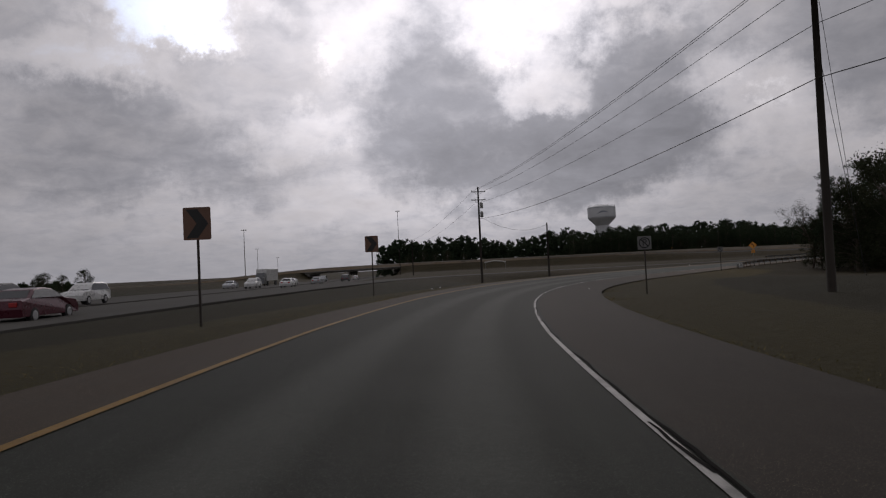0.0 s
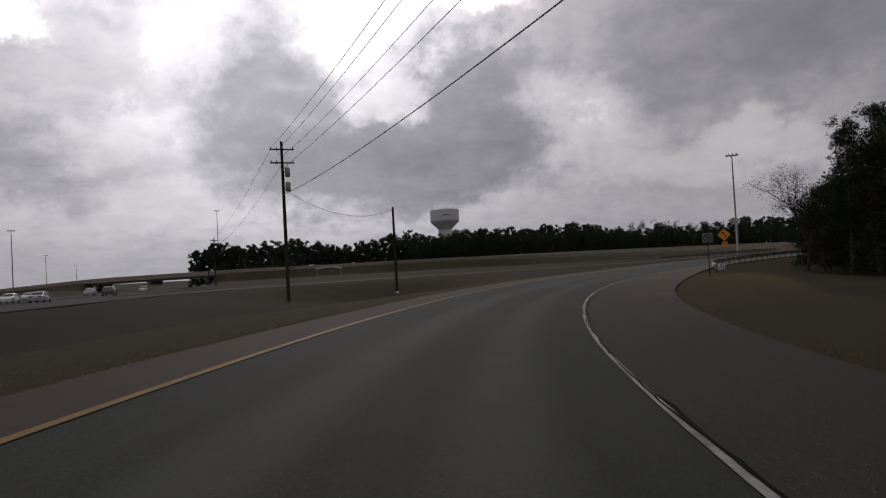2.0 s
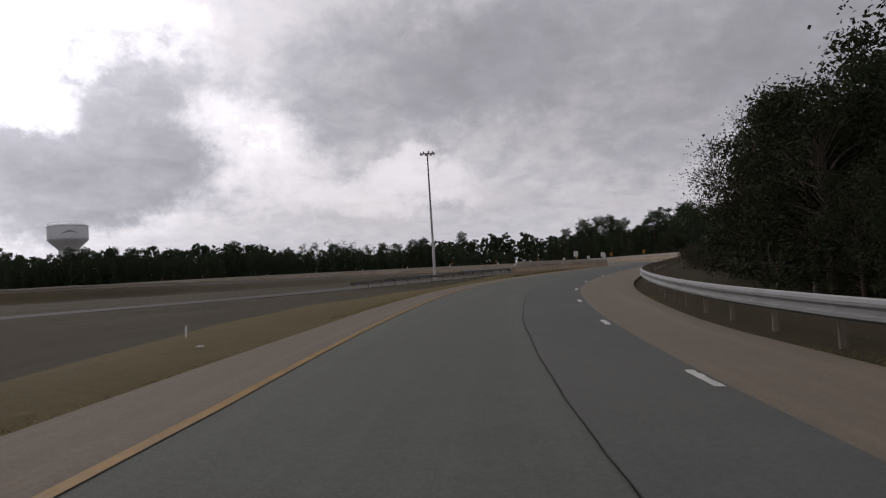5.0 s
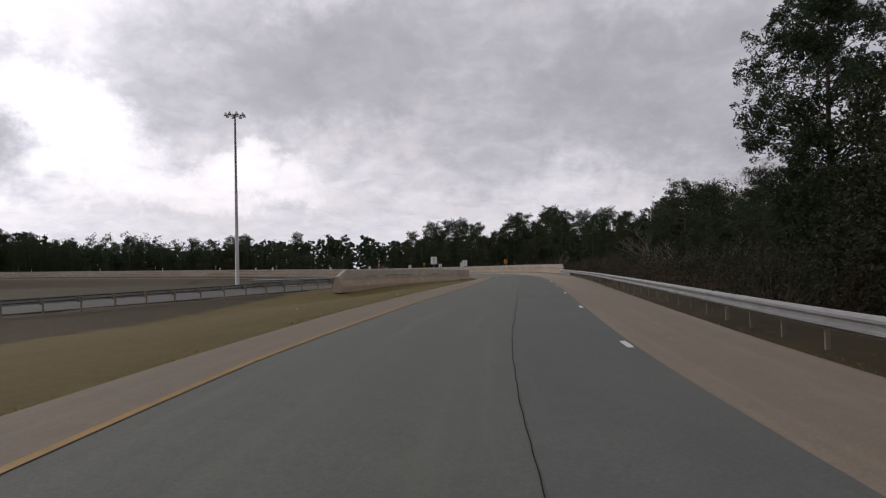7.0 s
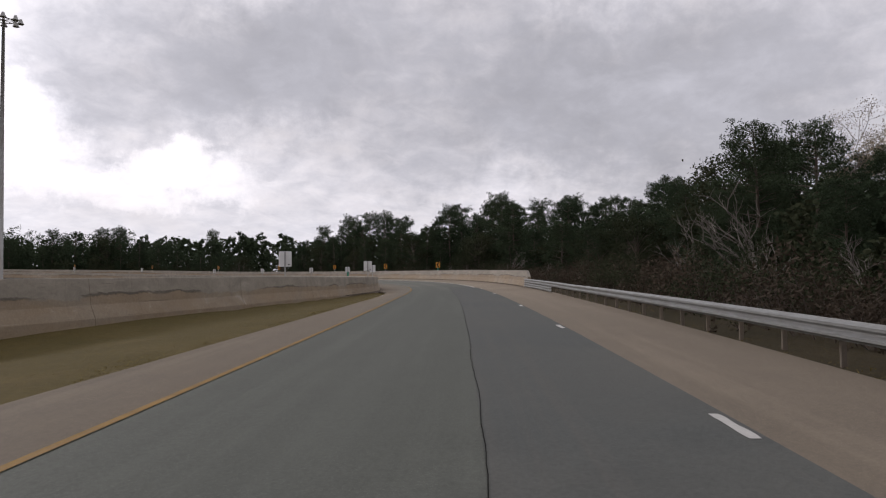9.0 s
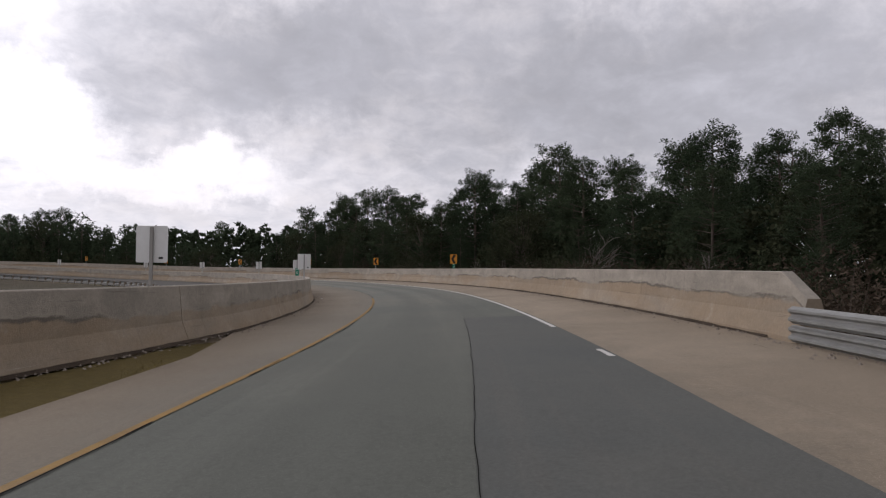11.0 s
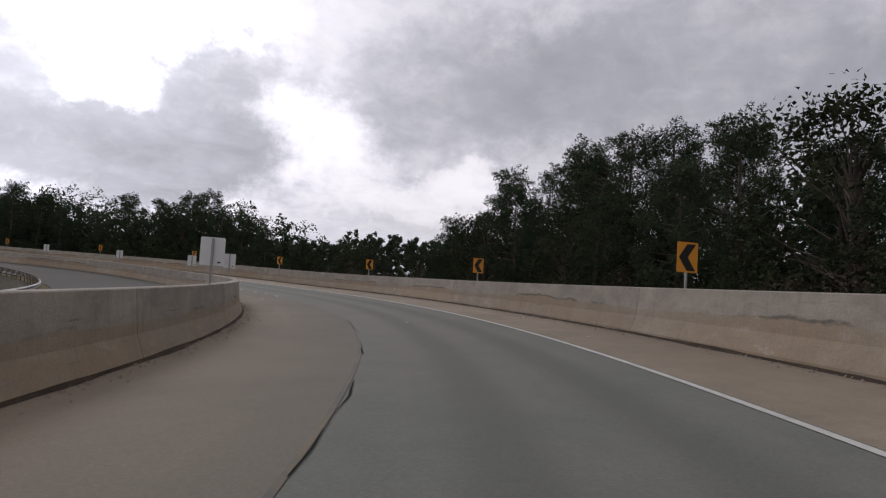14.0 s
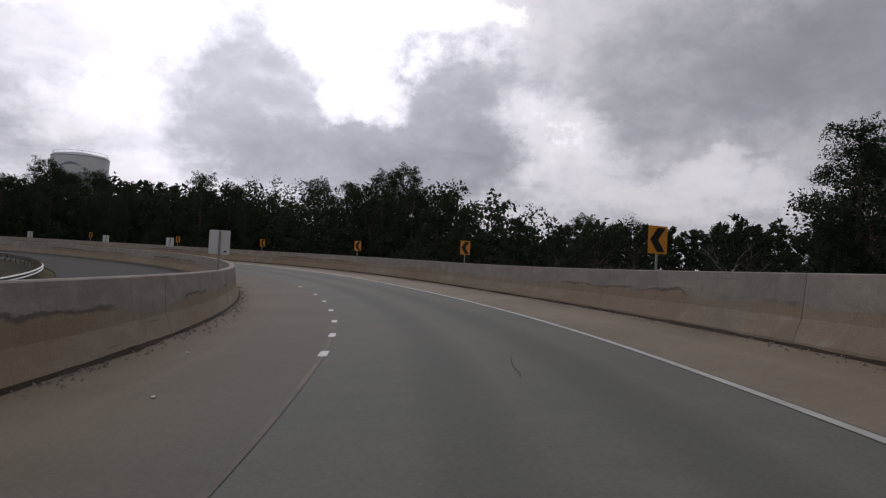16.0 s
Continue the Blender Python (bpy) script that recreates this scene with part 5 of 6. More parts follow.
def pine(seed, h=16.0, bare=0.3, width=3.0, clumps=60, brush=6, blades=10, fine=0.30):
    """A pine: straight trunk, uneven rounded crown of bough masses edged with needle tufts."""
    rng = random.Random(seed)
    bm = bmesh.new()
    lean = Vector((rng.uniform(-0.4, 0.4), rng.uniform(-0.4, 0.4), 0))
    trunk = [Vector((0, 0, -0.8))] + [lean * t * t + Vector((rng.uniform(-0.05, 0.05), rng.uniform(-0.05, 0.05), h * t)) for t in (0.12, 0.35, 0.6, 0.8, 0.97)]
    tube(bm, trunk, [0.22, 0.19, 0.155, 0.12, 0.08, 0.025], 7)
    v, f = [], []
    lobes = [(rng.uniform(0, math.tau), rng.uniform(0, 1), rng.uniform(-0.45, 0.3)) for _ in range(6)]
    for k in range(clumps):
        q = (k + rng.random()) / clumps
        t = bare + (0.985 - bare) * q ** 0.9
        shape = (math.sin(math.pi * (0.12 + 0.80 * q)) ** 0.55) * (1.0 if q < 0.8 else 0.95)
        a = rng.uniform(0, math.tau)
        for la, lq, amp in lobes:
            shape *= 1 + amp * math.exp(-((q - lq) / 0.18) ** 2) * max(0.0, math.cos(a - la))
        r = width * shape * math.sqrt(rng.uniform(0.12, 1.0))
        start = lean * t * t + Vector((0, 0, h * t - r * 0.25))
        c = start + Vector((math.cos(a) * r, math.sin(a) * r, r * rng.uniform(0.1, 0.4)))
        c.z = min(c.z, h * 0.985)
        limb(bm, start, c, 0.045, 0.014, rng, 0.08, 3, 2)
        size = rng.uniform(0.75, 1.25) * (1.0 if q < 0.85 else 0.85)
        leafing(v, f, c, 72, size * 0.68, 0.20, rng, 0.6, 0.5)
        slivers(v, f, c, 60, size * 0.66, 0.18, rng, 0.5)
        for _ in range(brush):
            d = Vector((rng.gauss(0, 1), rng.gauss(0, 1), rng.gauss(0.35, 0.6))).normalized()
            slivers(v, f, c + d * size * rng.uniform(0.62, 0.95), blades * 2, fine * 0.8, fine * 0.65, rng, 0.38)
    return finish_tree("pine_tree", bm, BARK, [("crown", v, f, NEEDLE)], "dark green pine with a dense ragged crown of needle tufts", "tree", "roadside woods")


def broadleaf(seed, h=10.0, width=3.4, leaf=None, label="dense dark evergreen broadleaf tree", n=70, low=0.1, per=60, size=0.17):
    rng = random.Random(seed)
    bm = bmesh.new()
    tube(bm, [Vector((0, 0, -0.7)), Vector((0.05, 0, h * 0.2)), Vector((rng.uniform(-0.3, 0.3), rng.uniform(-0.3, 0.3), h * 0.55)), Vector((0, 0, h * 0.88))], [0.22, 0.17, 0.10, 0.02], 7)
    v, f = [], []
    for k in range(n):
        t = low + (0.97 - low) * (k + rng.random()) / n
        shape = (math.sin(math.pi * (0.22 + 0.72 * t))) ** 0.55
        a, r = rng.uniform(0, math.tau), width * shape * math.sqrt(rng.uniform(0.1, 1.15))
        start = Vector((0, 0, h * t * 0.72))
        end = Vector((math.cos(a) * r, math.sin(a) * r, h * t + rng.uniform(-0.3, 0.25)))
        limb(bm, start, end, 0.04, 0.012, rng, 0.1, 3, 2)
        g = rng.uniform(0.6, 1.0)
        leafing(v, f, end, 52, g * 0.85, size * 1.3, rng, 0.7, 0.6)
        slivers(v, f, end, per, g, size, rng)
    return finish_tree("broadleaf_tree", bm, BARK, [("crown", v, f, leaf or OAKLEAF)], label, "tree", "roadside woods")


def bare_tree(seed, h=8.0, leafy=0, label="leafless pale-barked winter tree", bark=None, spread=0.55, leaf=None):
    """Limbs that fork three times into fine twigs."""
    rng = random.Random(seed)
    bm = bmesh.new()
    v, f = [], []

    def grow(a, d, length, r, depth):
        b = a + d * length
        pts = limb(bm, a, b, r, r * 0.6, rng, 0.07, 6 if depth < 2 else 3, 3 if depth < 3 else 2)
        if depth == 4:
            if leafy:
                leafing(v, f, b, leafy * 3, 0.6, 0.095, rng, 0.8, 0.55)
            return
        for i in range(rng.randint(2, 4) if depth else rng.randint(4, 6)):
            k = pts[rng.randint(1, len(pts) - 1)] if i else b
            nd = (d + Vector((rng.gauss(0, spread), rng.gauss(0, spread), rng.gauss(0.12, 0.25)))).normalized()
            grow(k, nd, length * rng.uniform(0.5, 0.8), max(0.014, r * 0.58), depth + 1)

    grow(Vector((0, 0, -0.5)), Vector((rng.uniform(-0.08, 0.08), rng.uniform(-0.08, 0.08), 1)).normalized(), h * 0.36, 0.13, 0)
    return finish_tree("bare_tree", bm, bark or PALEBARK, [("leaves", v, f, leaf or DRYLEAF)] if v else [], label, "tree", "roadside woods")


def shrub(seed, w=1.6, h=1.8, leaf=None, label="tangled brown winter shrub", n=30, per=24):
    rng = random.Random(seed)
    bm = bmesh.new()
    v, f = [], []
    for _ in range(n):
        a, r = rng.uniform(0, math.tau), w * math.sqrt(rng.random())
        end = Vector((math.cos(a) * r, math.sin(a) * r, h * rng.uniform(0.25, 1.0) * (1.1 - 0.5 * (r / w) ** 2)))
        limb(bm, Vector((end.x * 0.3, end.y * 0.3, -0.25)), end, 0.022, 0.006, rng, 0.15, 3, 2)
        slivers(v, f, end, per * 2 + 10, 0.42, 0.095, rng)
    return finish_tree("shrub", bm, BARK, [("leaves", v, f, leaf or DRYLEAF)], label, "shrub", "roadside brush")


PINES = [pine(11, 16, 0.22, 2.9, 70), pine(12, 17, 0.30, 2.7, 62), pine(13, 15, 0.2, 3.0, 70), pine(14, 18, 0.34, 2.8, 62)]
PINES_H = [16, 17, 15, 18]
BROADS = [broadleaf(21, 10, 3.5, n=80), broadleaf(22, 9, 3.0, n=70), broadleaf(23, 11, 3.6, n=84)]
BROADS_H = [10, 9, 11]
BROWNS = [broadleaf(31, 6, 2.2, DRYLEAF, "brown-leaved young winter tree", 48, 0.05, 34, 0.15), broadleaf(32, 7, 2.4, DRYLEAF, "brown-leaved young winter tree", 48, 0.05, 34, 0.15)]
BARES = [bare_tree(41, 8), bare_tree(42, 9), bare_tree(43, 7)]
SHRUBS = [shrub(51), shrub(52, 2.0, 1.5), shrub(53, 1.5, 2.1, OAKLEAF, "dense olive evergreen shrub")]
USED = set()


def plant(kinds, i, x, y, scale, rng, sink=0.1, tall=1.0):
    """Puts a tree down; the first of each kind is the model itself."""
    ob = kinds[i % len(kinds)]
    m = pose(x, y, ground_at(x, y) - sink, rng.uniform(-2, 2), rng.uniform(-2, 2), rng.uniform(0, 360)) @ Matrix.Diagonal((scale, scale, scale * tall, 1))
    if ob.name not in USED:
        USED.add(ob.name)
        ob.matrix_basis = m
        return ob
    return copy_thing(ob, m)


def on_ramp(s, u):
    p = RAMP.at(s, u)
    return float(p[0]), float(p[1])


# height of the wood's edge along the ramp, 20 m to the right of the wheel track
EDGE_H = [(150, 8.6), (186, 9.3), (200, 10.6), (226, 12.2), (246, 11.8), (257, 12.6), (264, 14.8), (276, 15.2), (279, 14.4), (282, 12.4), (286, 12.6), (290, 14.4), (296, 14.0),
          (300, 15.0), (305, 13.8), (309, 14.4), (313, 12.6), (317, 9.6), (320, 6.2), (330, 5.8), (337, 7.6), (343, 7.4), (350, 9.2), (356, 13.0), (365, 13.2), (379, 11.8), (392, 14.6), (428, 16.2), (520, 16.5)]


def woods():
    rng = random.Random(7)
    # dense evergreen edge on the right before the straight
    for row, (u, hmin, hmax, step) in enumerate(((11.8, 6.4, 7.4, 2.9), (15.6, 10.0, 11.6, 3.4), (20.5, 12.5, 14.5, 4.2))):
        s = (104, 99, 94)[row]
        while s < 158:
            x, y = on_ramp(s + rng.uniform(-0.8, 0.8), u + rng.uniform(-0.8, 0.8) + max(0, (s - 140) * 0.2) + (1.0 if s < 110 else 0.0))
            k = rng.randint(0, 2)
            plant(BROADS, k, x, y, rng.uniform(hmin, hmax) * float(knots([(95, 1.0), (112, 1.05), (122, 1.3), (150, 1.3), (160, 1.1)], s)) / BROADS_H[k], rng)
            s += step
    for s, u, k, h in ((100, 14.2, 1, 11.5), (107, 16.5, 0, 13.5), (115, 17, 2, 14), (124, 18, 3, 14.5), (133, 18.5, 0, 14.5), (103, 19.5, 2, 13), (148, 21, 1, 14.5), (140, 22, 3, 15.5)):
        x, y = on_ramp(s, u)
        plant(PINES, k, x, y, h / PINES_H[k], rng)
    # brush and young trees behind the rail and the wall
    s = 150.0
    while s < 316:
        out = 1.6 if s > 205 else 0.0
        for u, kind in ((9.2, SHRUBS), (11.2, SHRUBS), (13.4, BROWNS)):
            x, y = on_ramp(s + rng.uniform(-1, 1), u + rng.uniform(-0.7, 0.7) + out)
            if kind is SHRUBS:
                plant(SHRUBS, rng.randint(0, 2), x, y, rng.uniform(0.8, 1.3), rng)
            else:
                plant(BROWNS, rng.randint(0, 1), x, y, rng.uniform(0.5, 0.85), rng)
        s += 3.1
    for s, u, h in ((176, 11.5, 6.5), (183, 13, 7.5), (188, 12, 7), (197, 14, 7.5), (205, 15, 8), (169, 13, 6), (258, 12.5, 7), (266, 13.5, 7.5), (272, 12.8, 7), (244, 13, 7), (231, 13.5, 7)):
        x, y = on_ramp(s, u)
        plant(BARES, rng.randint(0, 2), x, y, h / 8, rng)
    # the wood's edge, row behind row, with the low stretch where the far trees show
    for row, (u, gain, step) in enumerate(((16.0, 0.74, 4.4), (20.5, 1.04, 4.0), (26.5, 1.20, 4.3), (34.0, 1.30, 5.2))):
        s = 154.0
        while s < (316, 500, 500, 318)[row]:
            x, y = on_ramp(s + rng.uniform(-1.3, 1.3), u + rng.uniform(-1.8, 1.8))
            h = float(knots(EDGE_H, s - (0, 0, 6, 13)[row])) * gain * rng.uniform(0.92, 1.08) + 0.9
            if h > 7.5 and rng.random() < (0.45 if row == 0 else 0.86):
                k = rng.randint(0, 3)
                plant(PINES, k, x, y, h / PINES_H[k], rng, tall=1.0)
            else:
                k = rng.randint(0, 2)
                plant(BROADS, k, x, y, h * (0.96 if row else 0.84) / BROADS_H[k], rng)
            s += step * (1.0 if s < 330 else 1.15) * (1.0 if h > 7.5 else 0.8)
    # tall pines that stand above the rest
    for s, u, h in ((271.6, 20.2, 17.0), (274.6, 19.8, 16.4), (277.6, 20.6, 16.2), (300.4, 20.8, 16.0), (294.6, 20.5, 15.6)):
        x, y = on_ramp(s, u)
        k = rng.randint(0, 3)
        plant(PINES, k, x, y, h / PINES_H[k], rng, tall=1.0)
    x, y = on_ramp(161.5, 15.6)
    big = pine(15, 16.5, 0.24, 3.5, 130, 9, 20, 0.26)
    big.matrix_basis = pose(x, y, ground_at(x, y))
    for s, u, h in ((322, 13, 5.0), (326, 16, 5.5), (331, 14, 5.0), (318, 15, 6.0)):
        x, y = on_ramp(s, u)
        plant(BARES, rng.randint(0, 2), x, y, h / 8, rng)
    s = 317.0
    while s < 470:
        for u in (11.0, 13.6):
            x, y = on_ramp(s + rng.uniform(-1, 1), u + rng.uniform(-0.6, 0.6))
            plant(SHRUBS, rng.randint(0, 2), x, y, rng.uniform(0.75, 1.2), rng)
        s += 4.0
    # the lone tall pine and the trees about it, far beyond
    plant(PINES, 2, 392.7, 536.6, 40 / 15, rng)
    # behind the end of the loop, towards the overpass
    for x, y, h in ((-30, 333, 11), (-24, 331, 9), (-45.6, 349, 9), (-18, 329, 8), (-38, 332, 7.5), (-10, 327, 7)):
        plant(BROADS, rng.randint(0, 2), x, y, h / 10, rng)
    # the last pine before the gap in the wood's edge
    x, y = on_ramp(313.2, 16.4)
    plant(PINES, 2, x, y, 10.2 / PINES_H[2], rng, tall=1.0)


woods()

# bushes and trees left of the highway
rng_far = random.Random(5)
for x_, y_, h_ in ((-72, 92, 5.5), (-66, 96, 3.5), (-60, 88, 4.0), (-64, 104, 4.5), (-78, 120, 4)):
    plant(BROWNS if h_ > 5 else BROADS, 1, x_, y_, h_ / 9, rng_far)
pale = bare_tree(61, 13, 24, "pale tan tree with a few dry leaves", PALEBARK, 0.6, PALELEAF)
px_, py_ = on_ramp(205, 26)
pale.matrix_basis = pose(px_, py_, ground_at(px_, py_)) @ Matrix.Diagonal((1.1, 1.1, 1.14, 1))
edge = bare_tree(62, 9, 14, "spreading half-bare tree at the wood's edge", BARK, 0.62, OAKLEAF)
px_, py_ = on_ramp(104.5, 10.8)
edge.matrix_basis = pose(px_, py_, ground_at(px_, py_)) @ Matrix.Diagonal((1.08, 1.08, 1.08, 1))
edge = bare_tree(63, 9, 14, "spreading half-bare tree at the wood's edge", BARK, 0.62, OAKLEAF)
px_, py_ = on_ramp(127, 10.8)
edge.matrix_basis = pose(px_, py_, ground_at(px_, py_)) @ Matrix.Diagonal((1.05, 1.05, 1.0, 1))


def far_woods(name, places, label, seed, hmin, hmax, mat=None, grain=0.7, wide=2.9, dense=1):
    """Distant woods as one mass of bough clumps, dense to the ground, with an uneven top."""
    rng = random.Random(seed)
    v, f = [], []
    for place in places:
        x, y = place[:2]
        h = place[2] * rng.uniform(0.93, 1.04) if len(place) > 2 else rng.uniform(hmin, hmax) * (0.90 + 0.26 * noise.noise(Vector((x * 0.03, y * 0.03, seed))))
        g = ground_at(x, y)
        r0 = wide * min(1.0, 0.4 + h / 16)
        for k in range(int(8 + h)):
            t = 0.05 + 0.92 * (k + rng.random()) / int(8 + h)
            r = r0 * (1.0 if t < 0.5 else math.sin(math.pi * (0.14 + 0.80 * (t - 0.1) / 0.88)) ** 0.6)
            a, q = rng.uniform(0, math.tau), rng.random() ** 0.5
            c = Vector((x + math.cos(a) * r * q, y + math.sin(a) * r * q, g + h * t - 0.5))
            size = rng.uniform(0.8, 1.3) * min(1.0, 0.35 + h / 18)
            leafing(v, f, c, 7 if grain > 0.45 else 11 * dense, size * 0.9, size * (0.75 + grain * 0.7) if grain > 0.45 else grain * 1.3, rng, 0.7, 0.75)
            slivers(v, f, c, (18 if t > 0.45 else 8) * dense, size, grain, rng, 0.6)
    return tagged(new(name, leaf_mesh(name, v, f, mat or NEEDLE)), label, "woods", "", "stuff")


rng_f = random.Random(9)


def belt(s0, s1, us, step, rise=0.0):
    """Plan points along the ramp; rise gives each its height as a share of the wood's edge."""
    out = []
    for u in us:
        for s in np.arange(s0, s1, step):
            x, y = on_ramp(float(s) + rng_f.uniform(-2, 2), u + rng_f.uniform(-2.5, 2.5))
            out.append((x, y, float(knots(EDGE_H, s)) * rise + 0.6) if rise else (x, y))
    return out


far_woods("far_woods", belt(150, 314, (43,), 4.0), "dark pine woods behind the roadside trees", 2, 11.5, 14.5, None, 0.42, 3.2)
far_woods("far_woods", belt(150, 292, (23.5, 30.0), 3.0, 0.80) + belt(338, 498, (23.0, 29.0), 2.4, 0.95), "dense dark pine boughs inside the wood", 21, 0, 0, None, 0.42, 2.9)
far_woods("undergrowth", belt(156, 316, (15.5,), 2.4), "brown winter brush under the wood's edge", 13, 2.8, 4.6, DRYLEAF, 0.13, 1.6, 3)
far_woods("undergrowth", belt(156, 316, (19, 25), 2.8) + belt(339, 492, (18.5, 25), 3.0), "dense dark evergreen undergrowth between the trunks", 12, 5.0, 8.0, OAKLEAF, 0.27, 2.2, 2)
far_woods("far_woods", belt(368, 500, (34, 43, 52), 4.0), "dark pine woods beyond the loop", 3, 15.5, 19.5, None, 0.42, 3.4)
far_woods("far_woods", [(x + rng_f.uniform(-3, 3), 384 + 8 * r + rng_f.uniform(-4, 4)) for r in range(3) for x in np.arange(-60, 170, 2.6)], "dark distant pine woods beyond the overpass ramp", 5, 17.0, 22.5, None, 0.8, 5.0)
far_woods("far_woods", [(215 + 6 * r + 1.25 * (q - 0.5) * 100 + 60 * r / 3 + rng_f.uniform(-4, 4), 480 - 1.1 * (q - 0.5) * 150 + 9 * r + rng_f.uniform(-4, 4)) for r in range(3) for q in np.arange(0.0, 2.2, 0.022)], "dark distant pine woods beyond the clearing", 4, 20, 26, None, 1.1, 4.0)
far_woods("far_woods", [(-60 - 0.55 * (y - 60) + rng_f.uniform(-6, 6) - 20 * r, y) for r in range(2) for y in np.arange(180, 620, 9.0)], "low woods across the highway", 8, 2.5, 5.0)

# ---- vehicles --------------------------------------------------------------
GLASS = material("dark_car_glass", (0.015, 0.017, 0.02), 0.12, grain=0.0)
TYRE = material("tyre_rubber", (0.018, 0.018, 0.018), 0.85, grain=0.05)
CHROME = material("wheel_metal", (0.45, 0.45, 0.46), 0.35, 0.8)
LAMPRED = material("red_lamp_glass", (0.32, 0.012, 0.012), 0.25)
LAMPCLEAR = material("clear_lamp_glass", (0.6, 0.6, 0.58), 0.2)
PAINTS = {n: material(n + "_car_paint", c, 0.28, 0.2, stain=0.2, tint=tuple(x * 0.8 for x in c)) for n, c in
          {"maroon": (0.075, 0.012, 0.022), "white": (0.62, 0.62, 0.61), "silver": (0.36, 0.37, 0.38), "black": (0.02, 0.02, 0.022), "grey": (0.12, 0.125, 0.13)}.items()}


def profile_body(bm, outline, half, inset, belt):
    """A closed body from a side outline (y ahead, z up), narrowed above the belt line."""
    cols = []
    for k in (-1.0, -0.93, 0.93, 1.0):
        col = []
        for y, z in outline:
            w = half if z <= belt else half - inset * (z - belt) / 0.55
            e = 0.0 if abs(k) < 0.95 else 0.05
            col.append(bm.verts.new((k * w, y * (1 - e * 0.2), z - (e if z > belt else 0) + (e * 0.4 if z < 0.4 else 0))))
        cols.append(col)
    n = len(outline)
    for a, b in zip(cols, cols[1:]):
        for i in range(n):
            bm.faces.new((a[i], a[(i + 1) % n], b[(i + 1) % n], b[i]))
    bm.faces.new(cols[0][::-1])
    bm.faces.new(cols[-1])
    bmesh.ops.recalc_face_normals(bm, faces=bm.faces)
    return bm


def vehicle(kind, at, paint, label, group="traffic on the highway"):
    root = empty(kind, at, label, "car" if kind != "box_truck" else "truck", group)
    if kind == "sedan":
        body = [(-2.3, 0.30), (-2.35, 0.62), (-2.28, 0.98), (-1.65, 1.06), (-1.0, 1.40), (-0.2, 1.47), (0.45, 1.38), (1.10, 1.02), (2.05, 0.86), (2.32, 0.62), (2.30, 0.28)]
        glass = [(-1.55, 1.05), (-1.0, 1.37), (-0.2, 1.43), (0.42, 1.34), (0.98, 1.03)]
        half, inset, belt, wb, wr = 0.90, 0.24, 0.95, 1.40, 0.33
    else:
        body = [(-2.35, 0.38), (-2.40, 0.85), (-2.36, 1.15), (-2.15, 1.70), (-1.6, 1.80), (0.1, 1.80), (0.55, 1.62), (1.05, 1.16), (2.15, 1.05), (2.40, 0.80), (2.38, 0.36)]
        glass = [(-2.18, 1.2), (-2.02, 1.66), (0.05, 1.73), (0.45, 1.58), (0.88, 1.2)]
        half, inset, belt, wb, wr = 0.96, 0.20, 1.12, 1.42, 0.38
    part("body", profile_body(bmesh.new(), body, half, inset, belt), paint, root)
    for k in (-1, 1):
        bm = bmesh.new()
        f = [bm.verts.new((k * (half - inset * (z - belt) / 0.55 + 0.004), y, z)) for y, z in glass]
        bm.faces.new(f if k > 0 else f[::-1])
        part("side_window", bm, GLASS, root)
    for y0, z0, y1, z1, w in ((glass[0][0] - 0.07, glass[0][1] + 0.02, glass[1][0] - 0.06, glass[1][1], 0.62), (glass[-1][0] + 0.09, glass[-1][1] + 0.02, glass[-2][0] + 0.07, glass[-2][1] + 0.01, 0.66)):
        bm = bmesh.new()
        dy = -0.02 if y0 < 0 else 0.02
        bm.faces.new([bm.verts.new(p) for p in ((-w - 0.08, y0 + dy, z0), (w + 0.08, y0 + dy, z0), (w - 0.06, y1 + dy, z1), (-w + 0.06, y1 + dy, z1))])
        part("windscreen", bm, GLASS, root)
    for x in (-1, 1):
        for y in (-wb, wb):
            bm = bmesh.new()
            lathe(bm, [(wr * 0.7, -0.11), (wr, -0.09), (wr, 0.09), (wr * 0.7, 0.11)], 18)
            bmesh.ops.rotate(bm, verts=bm.verts, cent=(0, 0, 0), matrix=Matrix.Rotation(radians(90), 3, "Y"))
            w_ = part("wheel", bm, TYRE, root, at=Matrix.Translation((x * (half - 0.09), y, wr)), smooth=False)
            bm = bmesh.new()
            lathe(bm, [(wr * 0.62, -0.115), (wr * 0.5, -0.125), (0.05, -0.12), (0.05, 0.12), (wr * 0.5, 0.125), (wr * 0.62, 0.115)], 14)
            bmesh.ops.rotate(bm, verts=bm.verts, cent=(0, 0, 0), matrix=Matrix.Rotation(radians(90), 3, "Y"))
            part("rim", bm, CHROME, w_)
        bm = bmesh.new()
        box(bm, x * half * 0.62 - 0.16, x * half * 0.62 + 0.16, body[1][0] - 0.02, body[1][0] + 0.12, 0.72, 0.90, 0.02)
        part("tail_light", bm, LAMPRED, root)
        bm = bmesh.new()
        box(bm, x * half * 0.66 - 0.17, x * half * 0.66 + 0.17, body[-2][0] - 0.14, body[-2][0] + 0.015, 0.58, 0.72, 0.02)
        part("headlight", bm, LAMPCLEAR, root)
    return root


